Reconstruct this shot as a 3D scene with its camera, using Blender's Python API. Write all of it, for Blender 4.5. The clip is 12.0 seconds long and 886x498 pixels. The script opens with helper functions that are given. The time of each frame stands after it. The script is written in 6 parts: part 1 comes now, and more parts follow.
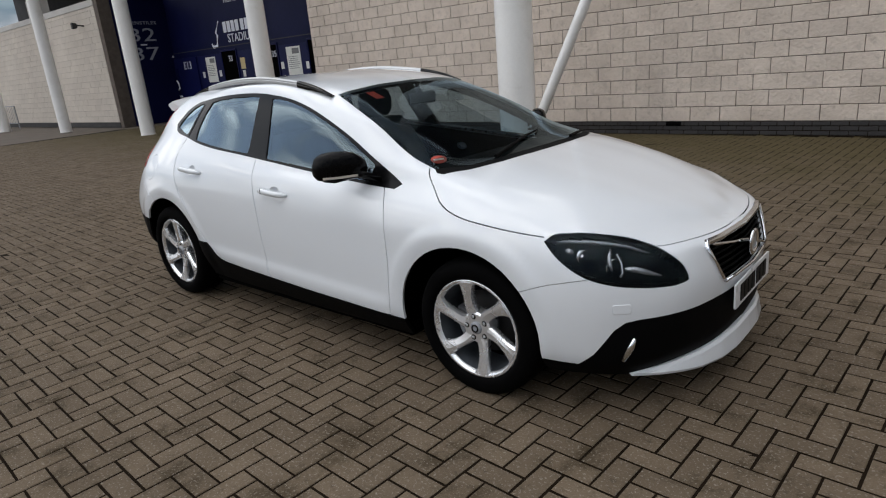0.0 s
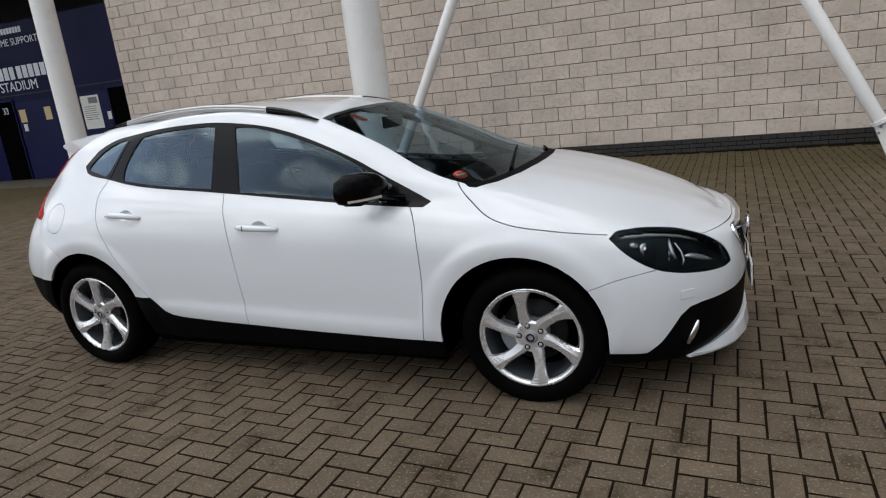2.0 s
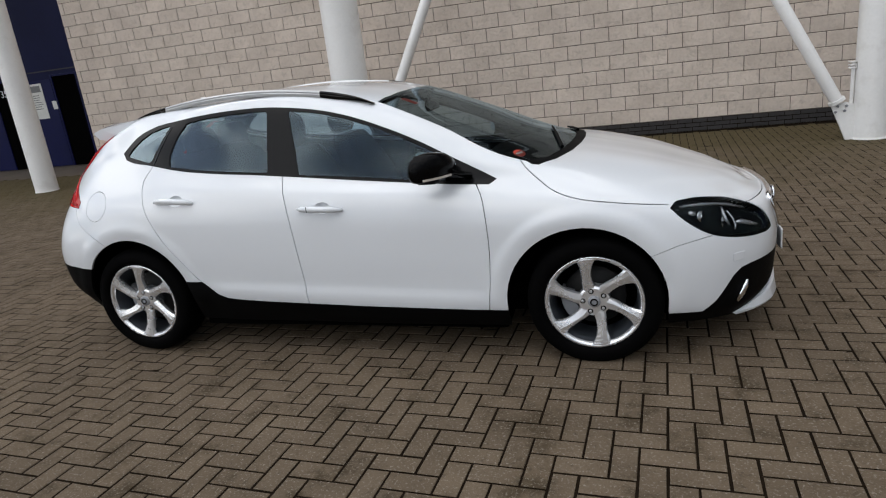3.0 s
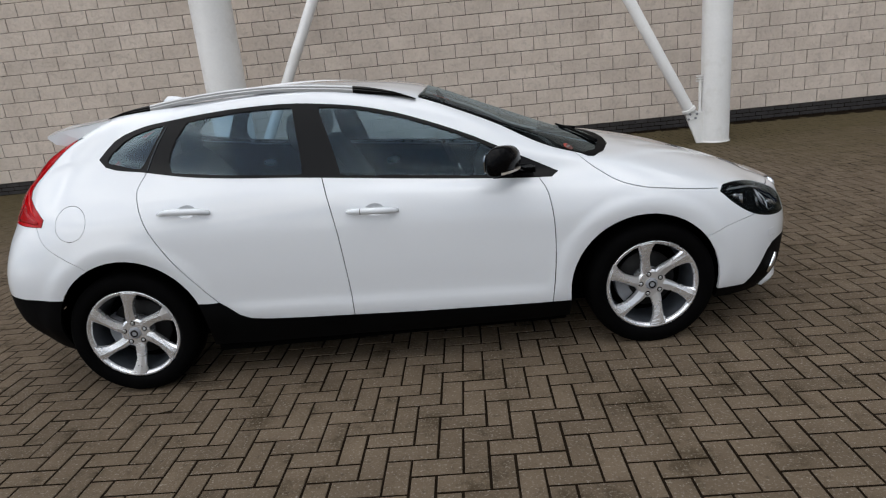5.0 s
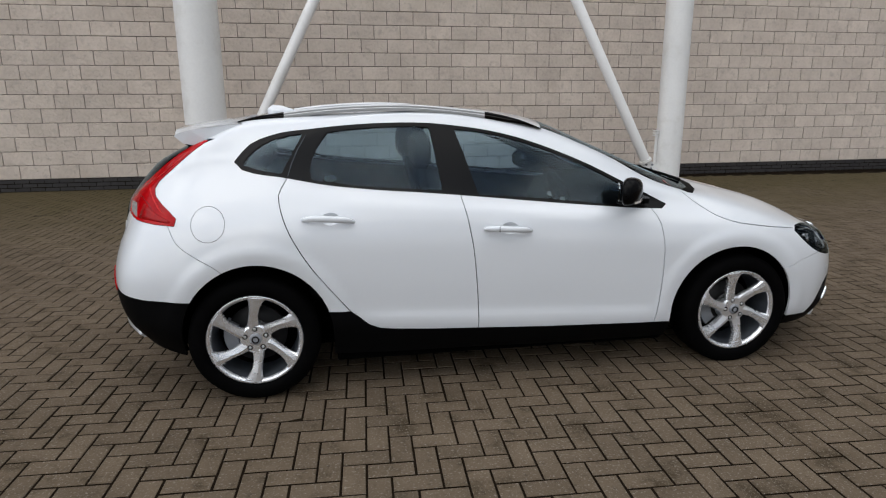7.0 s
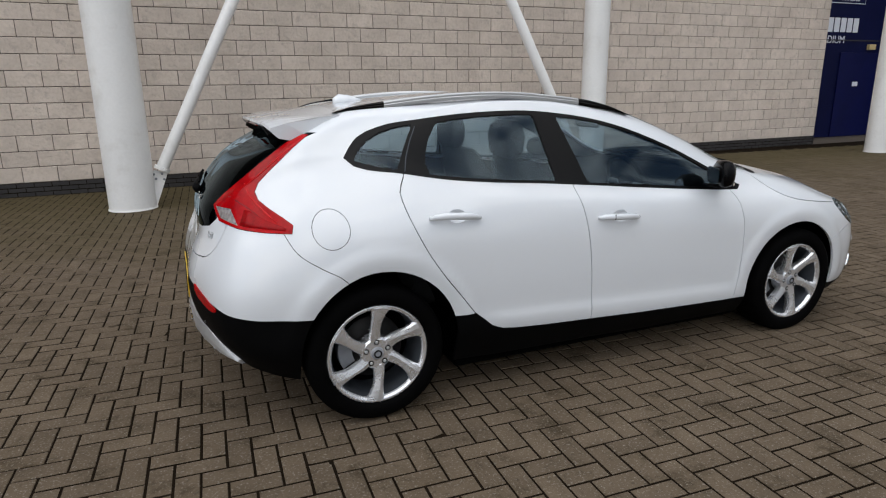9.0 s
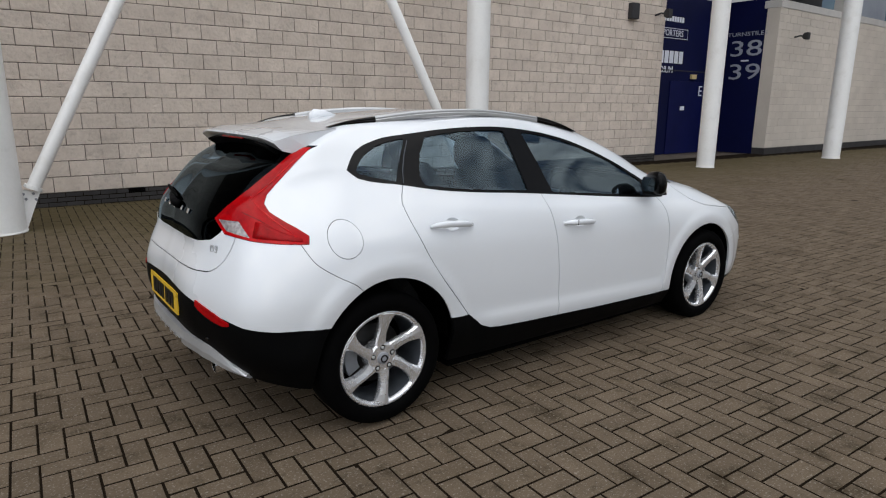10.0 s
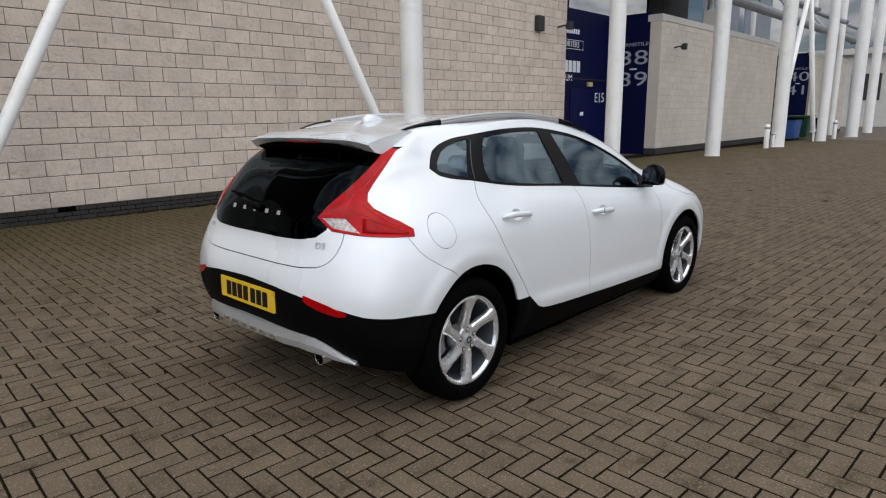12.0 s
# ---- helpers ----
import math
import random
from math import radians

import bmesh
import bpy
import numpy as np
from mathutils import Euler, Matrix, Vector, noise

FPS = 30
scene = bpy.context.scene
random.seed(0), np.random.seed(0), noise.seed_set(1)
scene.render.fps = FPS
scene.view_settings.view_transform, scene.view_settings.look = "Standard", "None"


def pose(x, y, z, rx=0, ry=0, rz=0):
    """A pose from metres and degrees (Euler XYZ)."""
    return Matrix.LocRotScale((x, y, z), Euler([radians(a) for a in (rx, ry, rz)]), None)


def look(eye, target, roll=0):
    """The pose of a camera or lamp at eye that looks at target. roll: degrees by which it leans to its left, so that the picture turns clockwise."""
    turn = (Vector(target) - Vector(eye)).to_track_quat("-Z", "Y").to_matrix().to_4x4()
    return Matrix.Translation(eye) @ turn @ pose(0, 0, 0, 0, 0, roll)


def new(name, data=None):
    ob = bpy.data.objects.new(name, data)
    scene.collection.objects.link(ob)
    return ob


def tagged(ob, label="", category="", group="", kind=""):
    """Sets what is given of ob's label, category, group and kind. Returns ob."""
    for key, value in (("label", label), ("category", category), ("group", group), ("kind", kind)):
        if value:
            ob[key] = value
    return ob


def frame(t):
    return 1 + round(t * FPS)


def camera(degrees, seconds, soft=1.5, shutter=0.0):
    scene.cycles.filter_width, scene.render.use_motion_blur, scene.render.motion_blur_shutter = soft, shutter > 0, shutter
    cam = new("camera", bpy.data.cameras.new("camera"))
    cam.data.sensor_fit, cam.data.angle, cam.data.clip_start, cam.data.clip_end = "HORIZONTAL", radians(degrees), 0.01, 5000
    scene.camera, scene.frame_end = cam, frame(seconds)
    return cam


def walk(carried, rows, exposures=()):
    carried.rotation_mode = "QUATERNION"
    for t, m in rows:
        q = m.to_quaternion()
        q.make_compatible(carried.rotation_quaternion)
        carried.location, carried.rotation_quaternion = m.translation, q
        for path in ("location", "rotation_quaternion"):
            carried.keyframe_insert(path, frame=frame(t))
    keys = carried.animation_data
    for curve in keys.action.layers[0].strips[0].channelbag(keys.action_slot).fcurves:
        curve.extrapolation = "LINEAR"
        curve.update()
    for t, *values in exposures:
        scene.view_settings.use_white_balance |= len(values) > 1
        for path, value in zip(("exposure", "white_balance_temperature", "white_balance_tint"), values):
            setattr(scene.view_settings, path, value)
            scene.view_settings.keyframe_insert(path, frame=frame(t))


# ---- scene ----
cam = camera(70.86, 12.0, 1.15)
PATH = [
    (0, (0.137, -0.137, 1.489), (-1.129, 1.297, 0.906), -5.07),
    (0.5, (-0.029, -0.372, 1.483), (-1.196, 1.168, 0.967), -6.31),
    (1, (-0.221, -0.512, 1.486), (-1.286, 1.100, 0.967), -4.48),
    (1.5, (-0.494, -0.550, 1.458), (-1.513, 1.072, 0.883), -8.02),
    (2, (-0.799, -0.644, 1.441), (-1.552, 1.139, 0.937), -6.36),
    (2.5, (-1.078, -0.828, 1.487), (-1.726, 0.984, 0.939), -5.39),
    (3, (-1.294, -1.008, 1.493), (-1.881, 0.819, 0.931), -6.78),
    (3.5, (-1.562, -1.131, 1.535), (-2.039, 0.743, 1.027), -4.10),
    (3.7, (-1.691, -1.148, 1.536), (-2.109, 0.737, 1.014), -6.43),
    (5.3, (-2.700, -1.109, 1.498), (-2.666, 0.807, 0.926), -4.47),
    (5.5, (-2.822, -1.127, 1.516), (-2.780, 0.806, 1.005), -3.51),
    (6, (-3.106, -1.210, 1.487), (-2.993, 0.729, 1.009), -1.89),
    (6.5, (-3.439, -1.243, 1.520), (-3.191, 0.690, 1.069), -0.13),
    (7, (-3.739, -1.191, 1.522), (-3.402, 0.721, 1.043), -0.21),
    (7.5, (-4.000, -1.000, 1.483), (-3.635, 0.905, 0.993), -2.62),
    (7.7, (-4.109, -0.924, 1.504), (-3.714, 0.972, 1.006), -1.60),
    (9.3, (-5.135, -0.615, 1.509), (-4.216, 1.095, 1.027), -0.16),
    (9.5, (-5.286, -0.575, 1.496), (-4.247, 1.075, 1.051), 0.46),
    (10, (-5.590, -0.496, 1.503), (-4.424, 1.064, 1.049), 0.44),
    (10.5, (-5.849, -0.448, 1.475), (-4.605, 1.041, 0.993), 0.04),
    (11, (-6.063, -0.367, 1.504), (-4.803, 1.109, 1.023), 0.54),
    (11.5, (-6.253, -0.199, 1.492), (-4.900, 1.196, 1.020), -2.11),
    (12, (-6.472, -0.116, 1.469), (-5.047, 1.220, 1.045), -0.64),
]
walk(cam, [(t, look(eye, target, roll)) for t, eye, target, roll in PATH], [(0.0, -0.37), (3.0, -0.36), (6.5, -0.38), (9.5, -0.34), (12.0, -0.20)])

# ---- light ----
SUN_ELEV, SUN_AZ = 63.0, 220.0          # degrees; azimuth counter-clockwise from +x, where the light comes from
world = bpy.data.worlds.new("world")
scene.world = world
world.use_nodes = True
wn, wl = world.node_tree.nodes, world.node_tree.links
wn.clear()
w_out, w_bg = wn.new("ShaderNodeOutputWorld"), wn.new("ShaderNodeBackground")
sky = wn.new("ShaderNodeTexSky")
sky.sky_type, sky.sun_disc = "NISHITA", False
sky.sun_elevation, sky.sun_rotation = radians(SUN_ELEV), radians(90 - SUN_AZ)
w_co, w_map = wn.new("ShaderNodeTexCoord"), wn.new("ShaderNodeMapping")
w_map.inputs["Scale"].default_value = (1.0, 1.0, 2.6)
w_noise, w_ramp, w_ramp2 = wn.new("ShaderNodeTexNoise"), wn.new("ShaderNodeValToRGB"), wn.new("ShaderNodeValToRGB")
w_noise.inputs["Scale"].default_value, w_noise.inputs["Detail"].default_value = 4.2, 4.5
w_ramp.color_ramp.elements[0].position, w_ramp.color_ramp.elements[1].position = 0.36, 0.5
w_ramp2.color_ramp.elements[0].position, w_ramp2.color_ramp.elements[0].color = 0.41, (0.13, 0.22, 0.36, 1)
w_ramp2.color_ramp.elements[1].position, w_ramp2.color_ramp.elements[1].color = 0.60, (1.6, 1.6, 1.6, 1)
w_dim, w_mix = wn.new("ShaderNodeVectorMath"), wn.new("ShaderNodeMixRGB")
w_dim.operation = "SCALE"
w_dim.inputs["Scale"].default_value = 0.10
wl.new(w_co.outputs["Generated"], w_map.inputs["Vector"])
wl.new(w_map.outputs["Vector"], w_noise.inputs["Vector"])
wl.new(w_noise.outputs["Fac"], w_ramp.inputs["Fac"])
wl.new(w_noise.outputs["Fac"], w_ramp2.inputs["Fac"])
wl.new(sky.outputs["Color"], w_dim.inputs[0])
wl.new(w_ramp.outputs["Color"], w_mix.inputs["Fac"])
wl.new(w_dim.outputs["Vector"], w_mix.inputs["Color1"])
wl.new(w_ramp2.outputs["Color"], w_mix.inputs["Color2"])
# the cloud cover is brighter towards the hidden sun
w_dot, w_glow, w_mul = wn.new("ShaderNodeVectorMath"), wn.new("ShaderNodeMapRange"), wn.new("ShaderNodeVectorMath")
w_dot.operation, w_mul.operation = "DOT_PRODUCT", "SCALE"
w_dot.inputs[1].default_value = (math.cos(radians(SUN_AZ)) * math.cos(radians(SUN_ELEV)), math.sin(radians(SUN_AZ)) * math.cos(radians(SUN_ELEV)), math.sin(radians(SUN_ELEV)))
w_glow.inputs["From Min"].default_value, w_glow.inputs["From Max"].default_value = 0.1, 1.0
w_glow.inputs["To Min"].default_value, w_glow.inputs["To Max"].default_value = 0.52, 2.9
wl.new(w_co.outputs["Generated"], w_dot.inputs[0])
wl.new(w_dot.outputs["Value"], w_glow.inputs["Value"])
wl.new(w_mix.outputs["Color"], w_mul.inputs[0])
wl.new(w_glow.outputs["Result"], w_mul.inputs["Scale"])
wl.new(w_mul.outputs["Vector"], w_bg.inputs["Color"])
w_bg.inputs["Strength"].default_value = 0.70
wl.new(w_bg.outputs["Background"], w_out.inputs["Surface"])
sun_lamp = bpy.data.lights.new("sun", "SUN")
sun_lamp.energy, sun_lamp.angle, sun_lamp.color = 1.05, radians(105), (1.0, 0.96, 0.9)
sun_dir = Vector((math.cos(radians(SUN_AZ)) * math.cos(radians(SUN_ELEV)), math.sin(radians(SUN_AZ)) * math.cos(radians(SUN_ELEV)), math.sin(radians(SUN_ELEV))))
new("sun", sun_lamp).matrix_world = look(sun_dir * 40, (0, 0, 0))

# ---- materials ----
def surface(name, c1, c2=None, scale=4.0, rough=0.6, bump=0.0, fine=60.0, metal=0.0, coat=0.0, pieces=0.0, spec=0.5, rough_var=0.08, stain=None, moss=None, relief=0.004):
    """A painted, cast or sawn surface: two scales of colour variation, grain relief, and a shade of its own for each piece."""
    m = bpy.data.materials.new(name)
    m.use_nodes = True
    nt, L = m.node_tree.nodes, m.node_tree.links
    b = nt["Principled BSDF"]
    geo = nt.new("ShaderNodeNewGeometry")
    n1, n2, mix = nt.new("ShaderNodeTexNoise"), nt.new("ShaderNodeTexNoise"), nt.new("ShaderNodeMixRGB")
    n1.inputs["Scale"].default_value, n1.inputs["Detail"].default_value = scale, 5
    n2.inputs["Scale"].default_value, n2.inputs["Detail"].default_value = fine, 3
    L.new(geo.outputs["Position"], n1.inputs["Vector"])
    L.new(geo.outputs["Position"], n2.inputs["Vector"])
    c2 = c2 or tuple(v * 0.85 for v in c1)
    mix.inputs["Color1"].default_value, mix.inputs["Color2"].default_value = (*c1, 1), (*c2, 1)
    ramp = nt.new("ShaderNodeMapRange")
    ramp.inputs["From Min"].default_value, ramp.inputs["From Max"].default_value = 0.35, 0.65
    add = nt.new("ShaderNodeMath")
    add.operation = "MULTIPLY_ADD"
    add.inputs[1].default_value = 0.35
    L.new(n2.outputs["Fac"], add.inputs[0])
    sub = nt.new("ShaderNodeMath")
    sub.operation = "MULTIPLY_ADD"
    sub.inputs[1].default_value, sub.inputs[2].default_value = 0.65, 0.0
    L.new(n1.outputs["Fac"], sub.inputs[0])
    L.new(sub.outputs[0], add.inputs[2])
    L.new(add.outputs[0], ramp.inputs["Value"])
    L.new(ramp.outputs["Result"], mix.inputs["Fac"])
    colour = mix.outputs["Color"]
    if pieces:
        info, s, fr = nt.new("ShaderNodeObjectInfo"), nt.new("ShaderNodeMath"), nt.new("ShaderNodeMath")
        s.operation, fr.operation = "ADD", "FRACT"
        L.new(info.outputs["Random"], s.inputs[0])
        L.new(geo.outputs["Random Per Island"], s.inputs[1])
        L.new(s.outputs[0], fr.inputs[0])
        mr, hsv = nt.new("ShaderNodeMapRange"), nt.new("ShaderNodeHueSaturation")
        mr.inputs["To Min"].default_value, mr.inputs["To Max"].default_value = 1 - pieces, 1 + pieces
        L.new(fr.outputs[0], mr.inputs["Value"])
        L.new(mr.outputs["Result"], hsv.inputs["Value"])
        L.new(colour, hsv.inputs["Color"])
        colour = hsv.outputs["Color"]
    for tint, amount, sc in stain or ():
        n3, r3, mx = nt.new("ShaderNodeTexNoise"), nt.new("ShaderNodeMapRange"), nt.new("ShaderNodeMixRGB")
        n3.inputs["Scale"].default_value, n3.inputs["Detail"].default_value, n3.inputs["Roughness"].default_value = sc, 6, 0.65
        L.new(geo.outputs["Position"], n3.inputs["Vector"])
        r3.inputs["From Min"].default_value, r3.inputs["From Max"].default_value, r3.inputs["To Max"].default_value = 0.55, 0.68, amount
        L.new(n3.outputs["Fac"], r3.inputs["Value"])
        L.new(r3.outputs["Result"], mx.inputs["Fac"])
        L.new(colour, mx.inputs["Color1"])
        mx.inputs["Color2"].default_value = (*tint, 1)
        colour = mx.outputs["Color"]
    if moss:
        tint, y0, y1 = moss
        sep, n4, ad, mr4, mx4 = nt.new("ShaderNodeSeparateXYZ"), nt.new("ShaderNodeTexNoise"), nt.new("ShaderNodeMath"), nt.new("ShaderNodeMapRange"), nt.new("ShaderNodeMixRGB")
        n4.inputs["Scale"].default_value, n4.inputs["Detail"].default_value = 1.1, 6
        L.new(geo.outputs["Position"], n4.inputs["Vector"])
        L.new(geo.outputs["Position"], sep.inputs[0])
        ad.operation, ad.inputs[1].default_value = "MULTIPLY_ADD", 5.0
        L.new(n4.outputs["Fac"], ad.inputs[0])
        L.new(sep.outputs["Y"], ad.inputs[2])
        mr4.inputs["From Min"].default_value, mr4.inputs["From Max"].default_value, mr4.inputs["To Max"].default_value = y0 + 2.5, y1 + 2.5, 0.85
        L.new(ad.outputs[0], mr4.inputs["Value"])
        L.new(mr4.outputs["Result"], mx4.inputs["Fac"])
        L.new(colour, mx4.inputs["Color1"])
        mx4.inputs["Color2"].default_value = (*tint, 1)
        colour = mx4.outputs["Color"]
    L.new(colour, b.inputs["Base Color"])
    rr = nt.new("ShaderNodeMapRange")
    rr.inputs["To Min"].default_value, rr.inputs["To Max"].default_value = max(0.02, rough - rough_var), min(1, rough + rough_var)
    L.new(n1.outputs["Fac"], rr.inputs["Value"])
    L.new(rr.outputs["Result"], b.inputs["Roughness"])
    b.inputs["Metallic"].default_value, b.inputs["Coat Weight"].default_value, b.inputs["Coat Roughness"].default_value = metal, coat, 0.03
    b.inputs["Specular IOR Level"].default_value = spec
    if bump:
        bp = nt.new("ShaderNodeBump")
        bp.inputs["Strength"].default_value, bp.inputs["Distance"].default_value = min(1.0, bump), relief
        L.new(add.outputs[0], bp.inputs["Height"])
        L.new(bp.outputs["Normal"], b.inputs["Normal"])
    return m


def pane_material(name, tint, gloss=0.08, rough=0.0, grazing=4.6):
    """Thin glass: tinted see-through with a mirror gloss that grows towards grazing angles."""
    m = bpy.data.materials.new(name)
    m.use_nodes = True
    nt, L = m.node_tree.nodes, m.node_tree.links
    nt.clear()
    out, mix = nt.new("ShaderNodeOutputMaterial"), nt.new("ShaderNodeMixShader")
    see, gl, fr = nt.new("ShaderNodeBsdfTransparent"), nt.new("ShaderNodeBsdfGlossy"), nt.new("ShaderNodeLayerWeight")
    pw, ma = nt.new("ShaderNodeMath"), nt.new("ShaderNodeMath")
    pw.operation, ma.operation = "POWER", "MULTIPLY_ADD"
    fr.inputs["Blend"].default_value, pw.inputs[1].default_value = 0.5, grazing
    ma.inputs[1].default_value, ma.inputs[2].default_value = 1 - gloss, gloss
    see.inputs["Color"].default_value = (*tint, 1)
    gl.inputs["Roughness"].default_value, gl.inputs["Color"].default_value = rough, (0.70, 0.88, 1.0, 1)
    L.new(fr.outputs["Facing"], pw.inputs[0])
    L.new(pw.outputs[0], ma.inputs[0])
    L.new(ma.outputs[0], mix.inputs["Fac"])
    L.new(see.outputs["BSDF"], mix.inputs[1])
    L.new(gl.outputs["BSDF"], mix.inputs[2])
    L.new(mix.outputs["Shader"], out.inputs["Surface"])
    return m


paver_mat = surface("concrete_paver", (0.130, 0.098, 0.067), (0.091, 0.068, 0.045), 5.0, 0.85, 0.9, 160, pieces=0.12, spec=0.14, stain=(((0.044, 0.030, 0.016), 0.45, 1.3), ((0.036, 0.025, 0.012), 0.65, 5.0), ((0.045, 0.034, 0.022), 0.5, 28.0), ((0.34, 0.31, 0.27), 0.5, 85.0)), moss=((0.068, 0.054, 0.024), 5.0, 8.6))
joint_mat = surface("dark_joint_sand", (0.014, 0.0095, 0.006), (0.008, 0.0055, 0.0035), 8, 0.95, 0.5, 150, spec=0.03)
far_paving_mat = surface("far_paving", (0.096, 0.075, 0.058), (0.072, 0.056, 0.043), 1.5, 0.85, 0.3, 40, stain=(((0.08, 0.062, 0.048), 0.6, 0.6),))
block_mat = surface("split_face_block", (0.665, 0.575, 0.497), (0.545, 0.468, 0.402), 2.2, 0.9, 1.0, 22, pieces=0.06, relief=0.035, stain=(((0.47, 0.395, 0.33), 0.5, 1.3), ((0.38, 0.325, 0.28), 0.5, 9.0)))
mortar_mat = surface("grey_mortar", (0.125, 0.102, 0.084), (0.085, 0.068, 0.057), 6, 0.95, 0.5, 90)
plinth_mat = surface("dark_engineering_brick", (0.030, 0.027, 0.027), (0.020, 0.018, 0.018), 5, 0.7, 0.4, 60, pieces=0.2)
pale_mortar = surface("pale_mortar", (0.34, 0.30, 0.255), (0.27, 0.24, 0.205), 6, 0.95, 0.4, 90)
render_mat = surface("cream_blockwork", (0.60, 0.54, 0.47), (0.52, 0.465, 0.405), 1.2, 0.9, 0.5, 40, pieces=0.04)
cap_mat = surface("pale_concrete", (0.55, 0.53, 0.50), (0.46, 0.44, 0.42), 2, 0.8, 0.3, 50)
column_mat = surface("white_steel_paint", (0.86, 0.855, 0.84), (0.79, 0.785, 0.77), 1.3, 0.38, 0.05, 30, stain=(((0.62, 0.60, 0.56), 0.35, 3.0),))
blue_mat = surface("dark_blue_panel", (0.0038, 0.006, 0.044), (0.003, 0.0046, 0.032), 0.9, 0.5, 0.05, 14, spec=0.12)
blue_door_mat = surface("blue_door_paint", (0.0045, 0.007, 0.058), (0.004, 0.006, 0.044), 1.5, 0.45, 0.05, 14, spec=0.15)
dark_mat = surface("dark_steel_soffit", (0.030, 0.030, 0.033), (0.02, 0.02, 0.022), 1.5, 0.7, 0.2, 20)
grey_steel_mat = surface("grey_steel", (0.28, 0.29, 0.31), (0.22, 0.23, 0.25), 2, 0.5, 0.1, 30)
sheet_mat = surface("grey_blue_sheet", (0.26, 0.28, 0.32), (0.20, 0.22, 0.26), 0.8, 0.5, 0.1, 9)
sign_white = surface("white_vinyl_lettering", (0.72, 0.74, 0.80), (0.66, 0.68, 0.74), 6, 0.5, 0.0)
# the white vinyl again, darkened to show the side walls in shade
sign_shaded = surface("shaded_vinyl_lettering", (0.34, 0.36, 0.42), (0.30, 0.32, 0.38), 6, 0.5, 0.0)
paper_mat = surface("paper_notice", (0.70, 0.70, 0.66), (0.62, 0.62, 0.58), 6, 0.6, 0.0)
ink_mat = surface("grey_print", (0.12, 0.12, 0.12), (0.2, 0.2, 0.2), 40, 0.6, 0.0)
cream_card = surface("cream_card", (0.60, 0.47, 0.24), (0.54, 0.42, 0.2), 10, 0.6, 0.0)

paint = surface("white_car_paint", (0.725, 0.750, 0.780), (0.71, 0.735, 0.765), 1.0, 0.28, 0.0, 900, coat=1.0, rough_var=0.02)
gloss_black = surface("gloss_black", (0.002, 0.002, 0.0022), (0.0015, 0.0015, 0.0017), 3, 0.12, 0.0, 90, coat=0.0, spec=0.2, rough_var=0.02)
mirror_black = surface("piano_black", (0.003, 0.003, 0.0034), (0.002, 0.002, 0.0023), 3, 0.16, 0.0, 90, spec=0.09, rough_var=0.02)
trim_black = surface("satin_black_trim", (0.003, 0.003, 0.0034), (0.002, 0.002, 0.0023), 3, 0.20, 0.0, 90, spec=0.14, rough_var=0.03)
black_plastic = surface("black_grained_plastic", (0.0022, 0.0023, 0.0026), (0.0015, 0.0016, 0.0018), 6, 0.6, 0.2, 500, spec=0.06)
# near-black for real black parts and for painted shade in gaps and openings
shadow_black = surface("shade_and_part_black", (0.001, 0.001, 0.001), (0.0008, 0.0008, 0.0008), 5, 0.9, 0.0, spec=0.02)
rubber = surface("tyre_rubber", (0.0022, 0.0022, 0.0023), (0.0014, 0.0014, 0.0015), 9, 0.75, 0.2, 200, spec=0.03)
alloy = surface("silver_alloy", (0.84, 0.85, 0.87), (0.78, 0.79, 0.81), 6, 0.27, 0.0, 200, metal=0.75, coat=0.2, rough_var=0.04)
chrome = surface("chrome", (0.80, 0.81, 0.83), (0.76, 0.77, 0.79), 5, 0.09, 0.0, 80, metal=1.0, rough_var=0.02)
satin_silver = surface("satin_silver", (0.56, 0.57, 0.58), (0.48, 0.49, 0.5), 6, 0.36, 0.05, 200, metal=0.6)
disc_mat = surface("brake_disc", (0.022, 0.021, 0.021), (0.012, 0.012, 0.012), 20, 0.5, 0.1, 200, spec=0.2)
# rim metal with the shade inside the wheel put into its colour
barrel_mat = surface("shaded_rim_barrel", (0.075, 0.085, 0.098), (0.05, 0.056, 0.066), 14, 0.5, 0.05, 160, metal=0.4)
glass_side = pane_material("side_glass", (0.54, 0.67, 0.76), 0.034, 0.0, 2.25)
glass_screen = pane_material("screen_glass", (0.50, 0.54, 0.54), 0.012, 0.0, 5.5)
glass_rear = pane_material("privacy_glass", (0.012, 0.013, 0.015), 0.007, 0.015, 6.5)
mirror_mat = surface("dim_mirror", (0.42, 0.45, 0.48), (0.40, 0.43, 0.46), 5, 0.04, 0.0, 80, metal=1.0, rough_var=0.01)
lens_clear = pane_material("lamp_lens", (0.88, 0.90, 0.91), 0.016, 0.0, 6.0)
red_lens = surface("red_lamp_plastic", (0.47, 0.002, 0.004), (0.25, 0.001, 0.003), 9, 0.10, 0.0, 60, coat=0.08, spec=0.12, rough_var=0.03)
red_shade = surface("dark_red_lamp_edge", (0.12, 0.002, 0.004), (0.08, 0.001, 0.003), 9, 0.2, 0.0, 60, coat=0.2)
housing_mat = surface("dark_lamp_housing", (0.030, 0.031, 0.034), (0.012, 0.012, 0.014), 9, 0.3, 0.0, 60, spec=0.4)
red_deep = surface("deep_red_lens", (0.36, 0.003, 0.005), (0.22, 0.002, 0.003), 30, 0.15, 0.0, 120, coat=0.05, spec=0.12)
reflector_mat = surface("bright_lamp_reflector", (0.42, 0.43, 0.45), (0.30, 0.31, 0.33), 30, 0.2, 0.0, 60, metal=0.7)
ink_black = surface("black_plate_print", (0.012, 0.012, 0.012), (0.01, 0.01, 0.01), 20, 0.5, 0.0, spec=0.1)
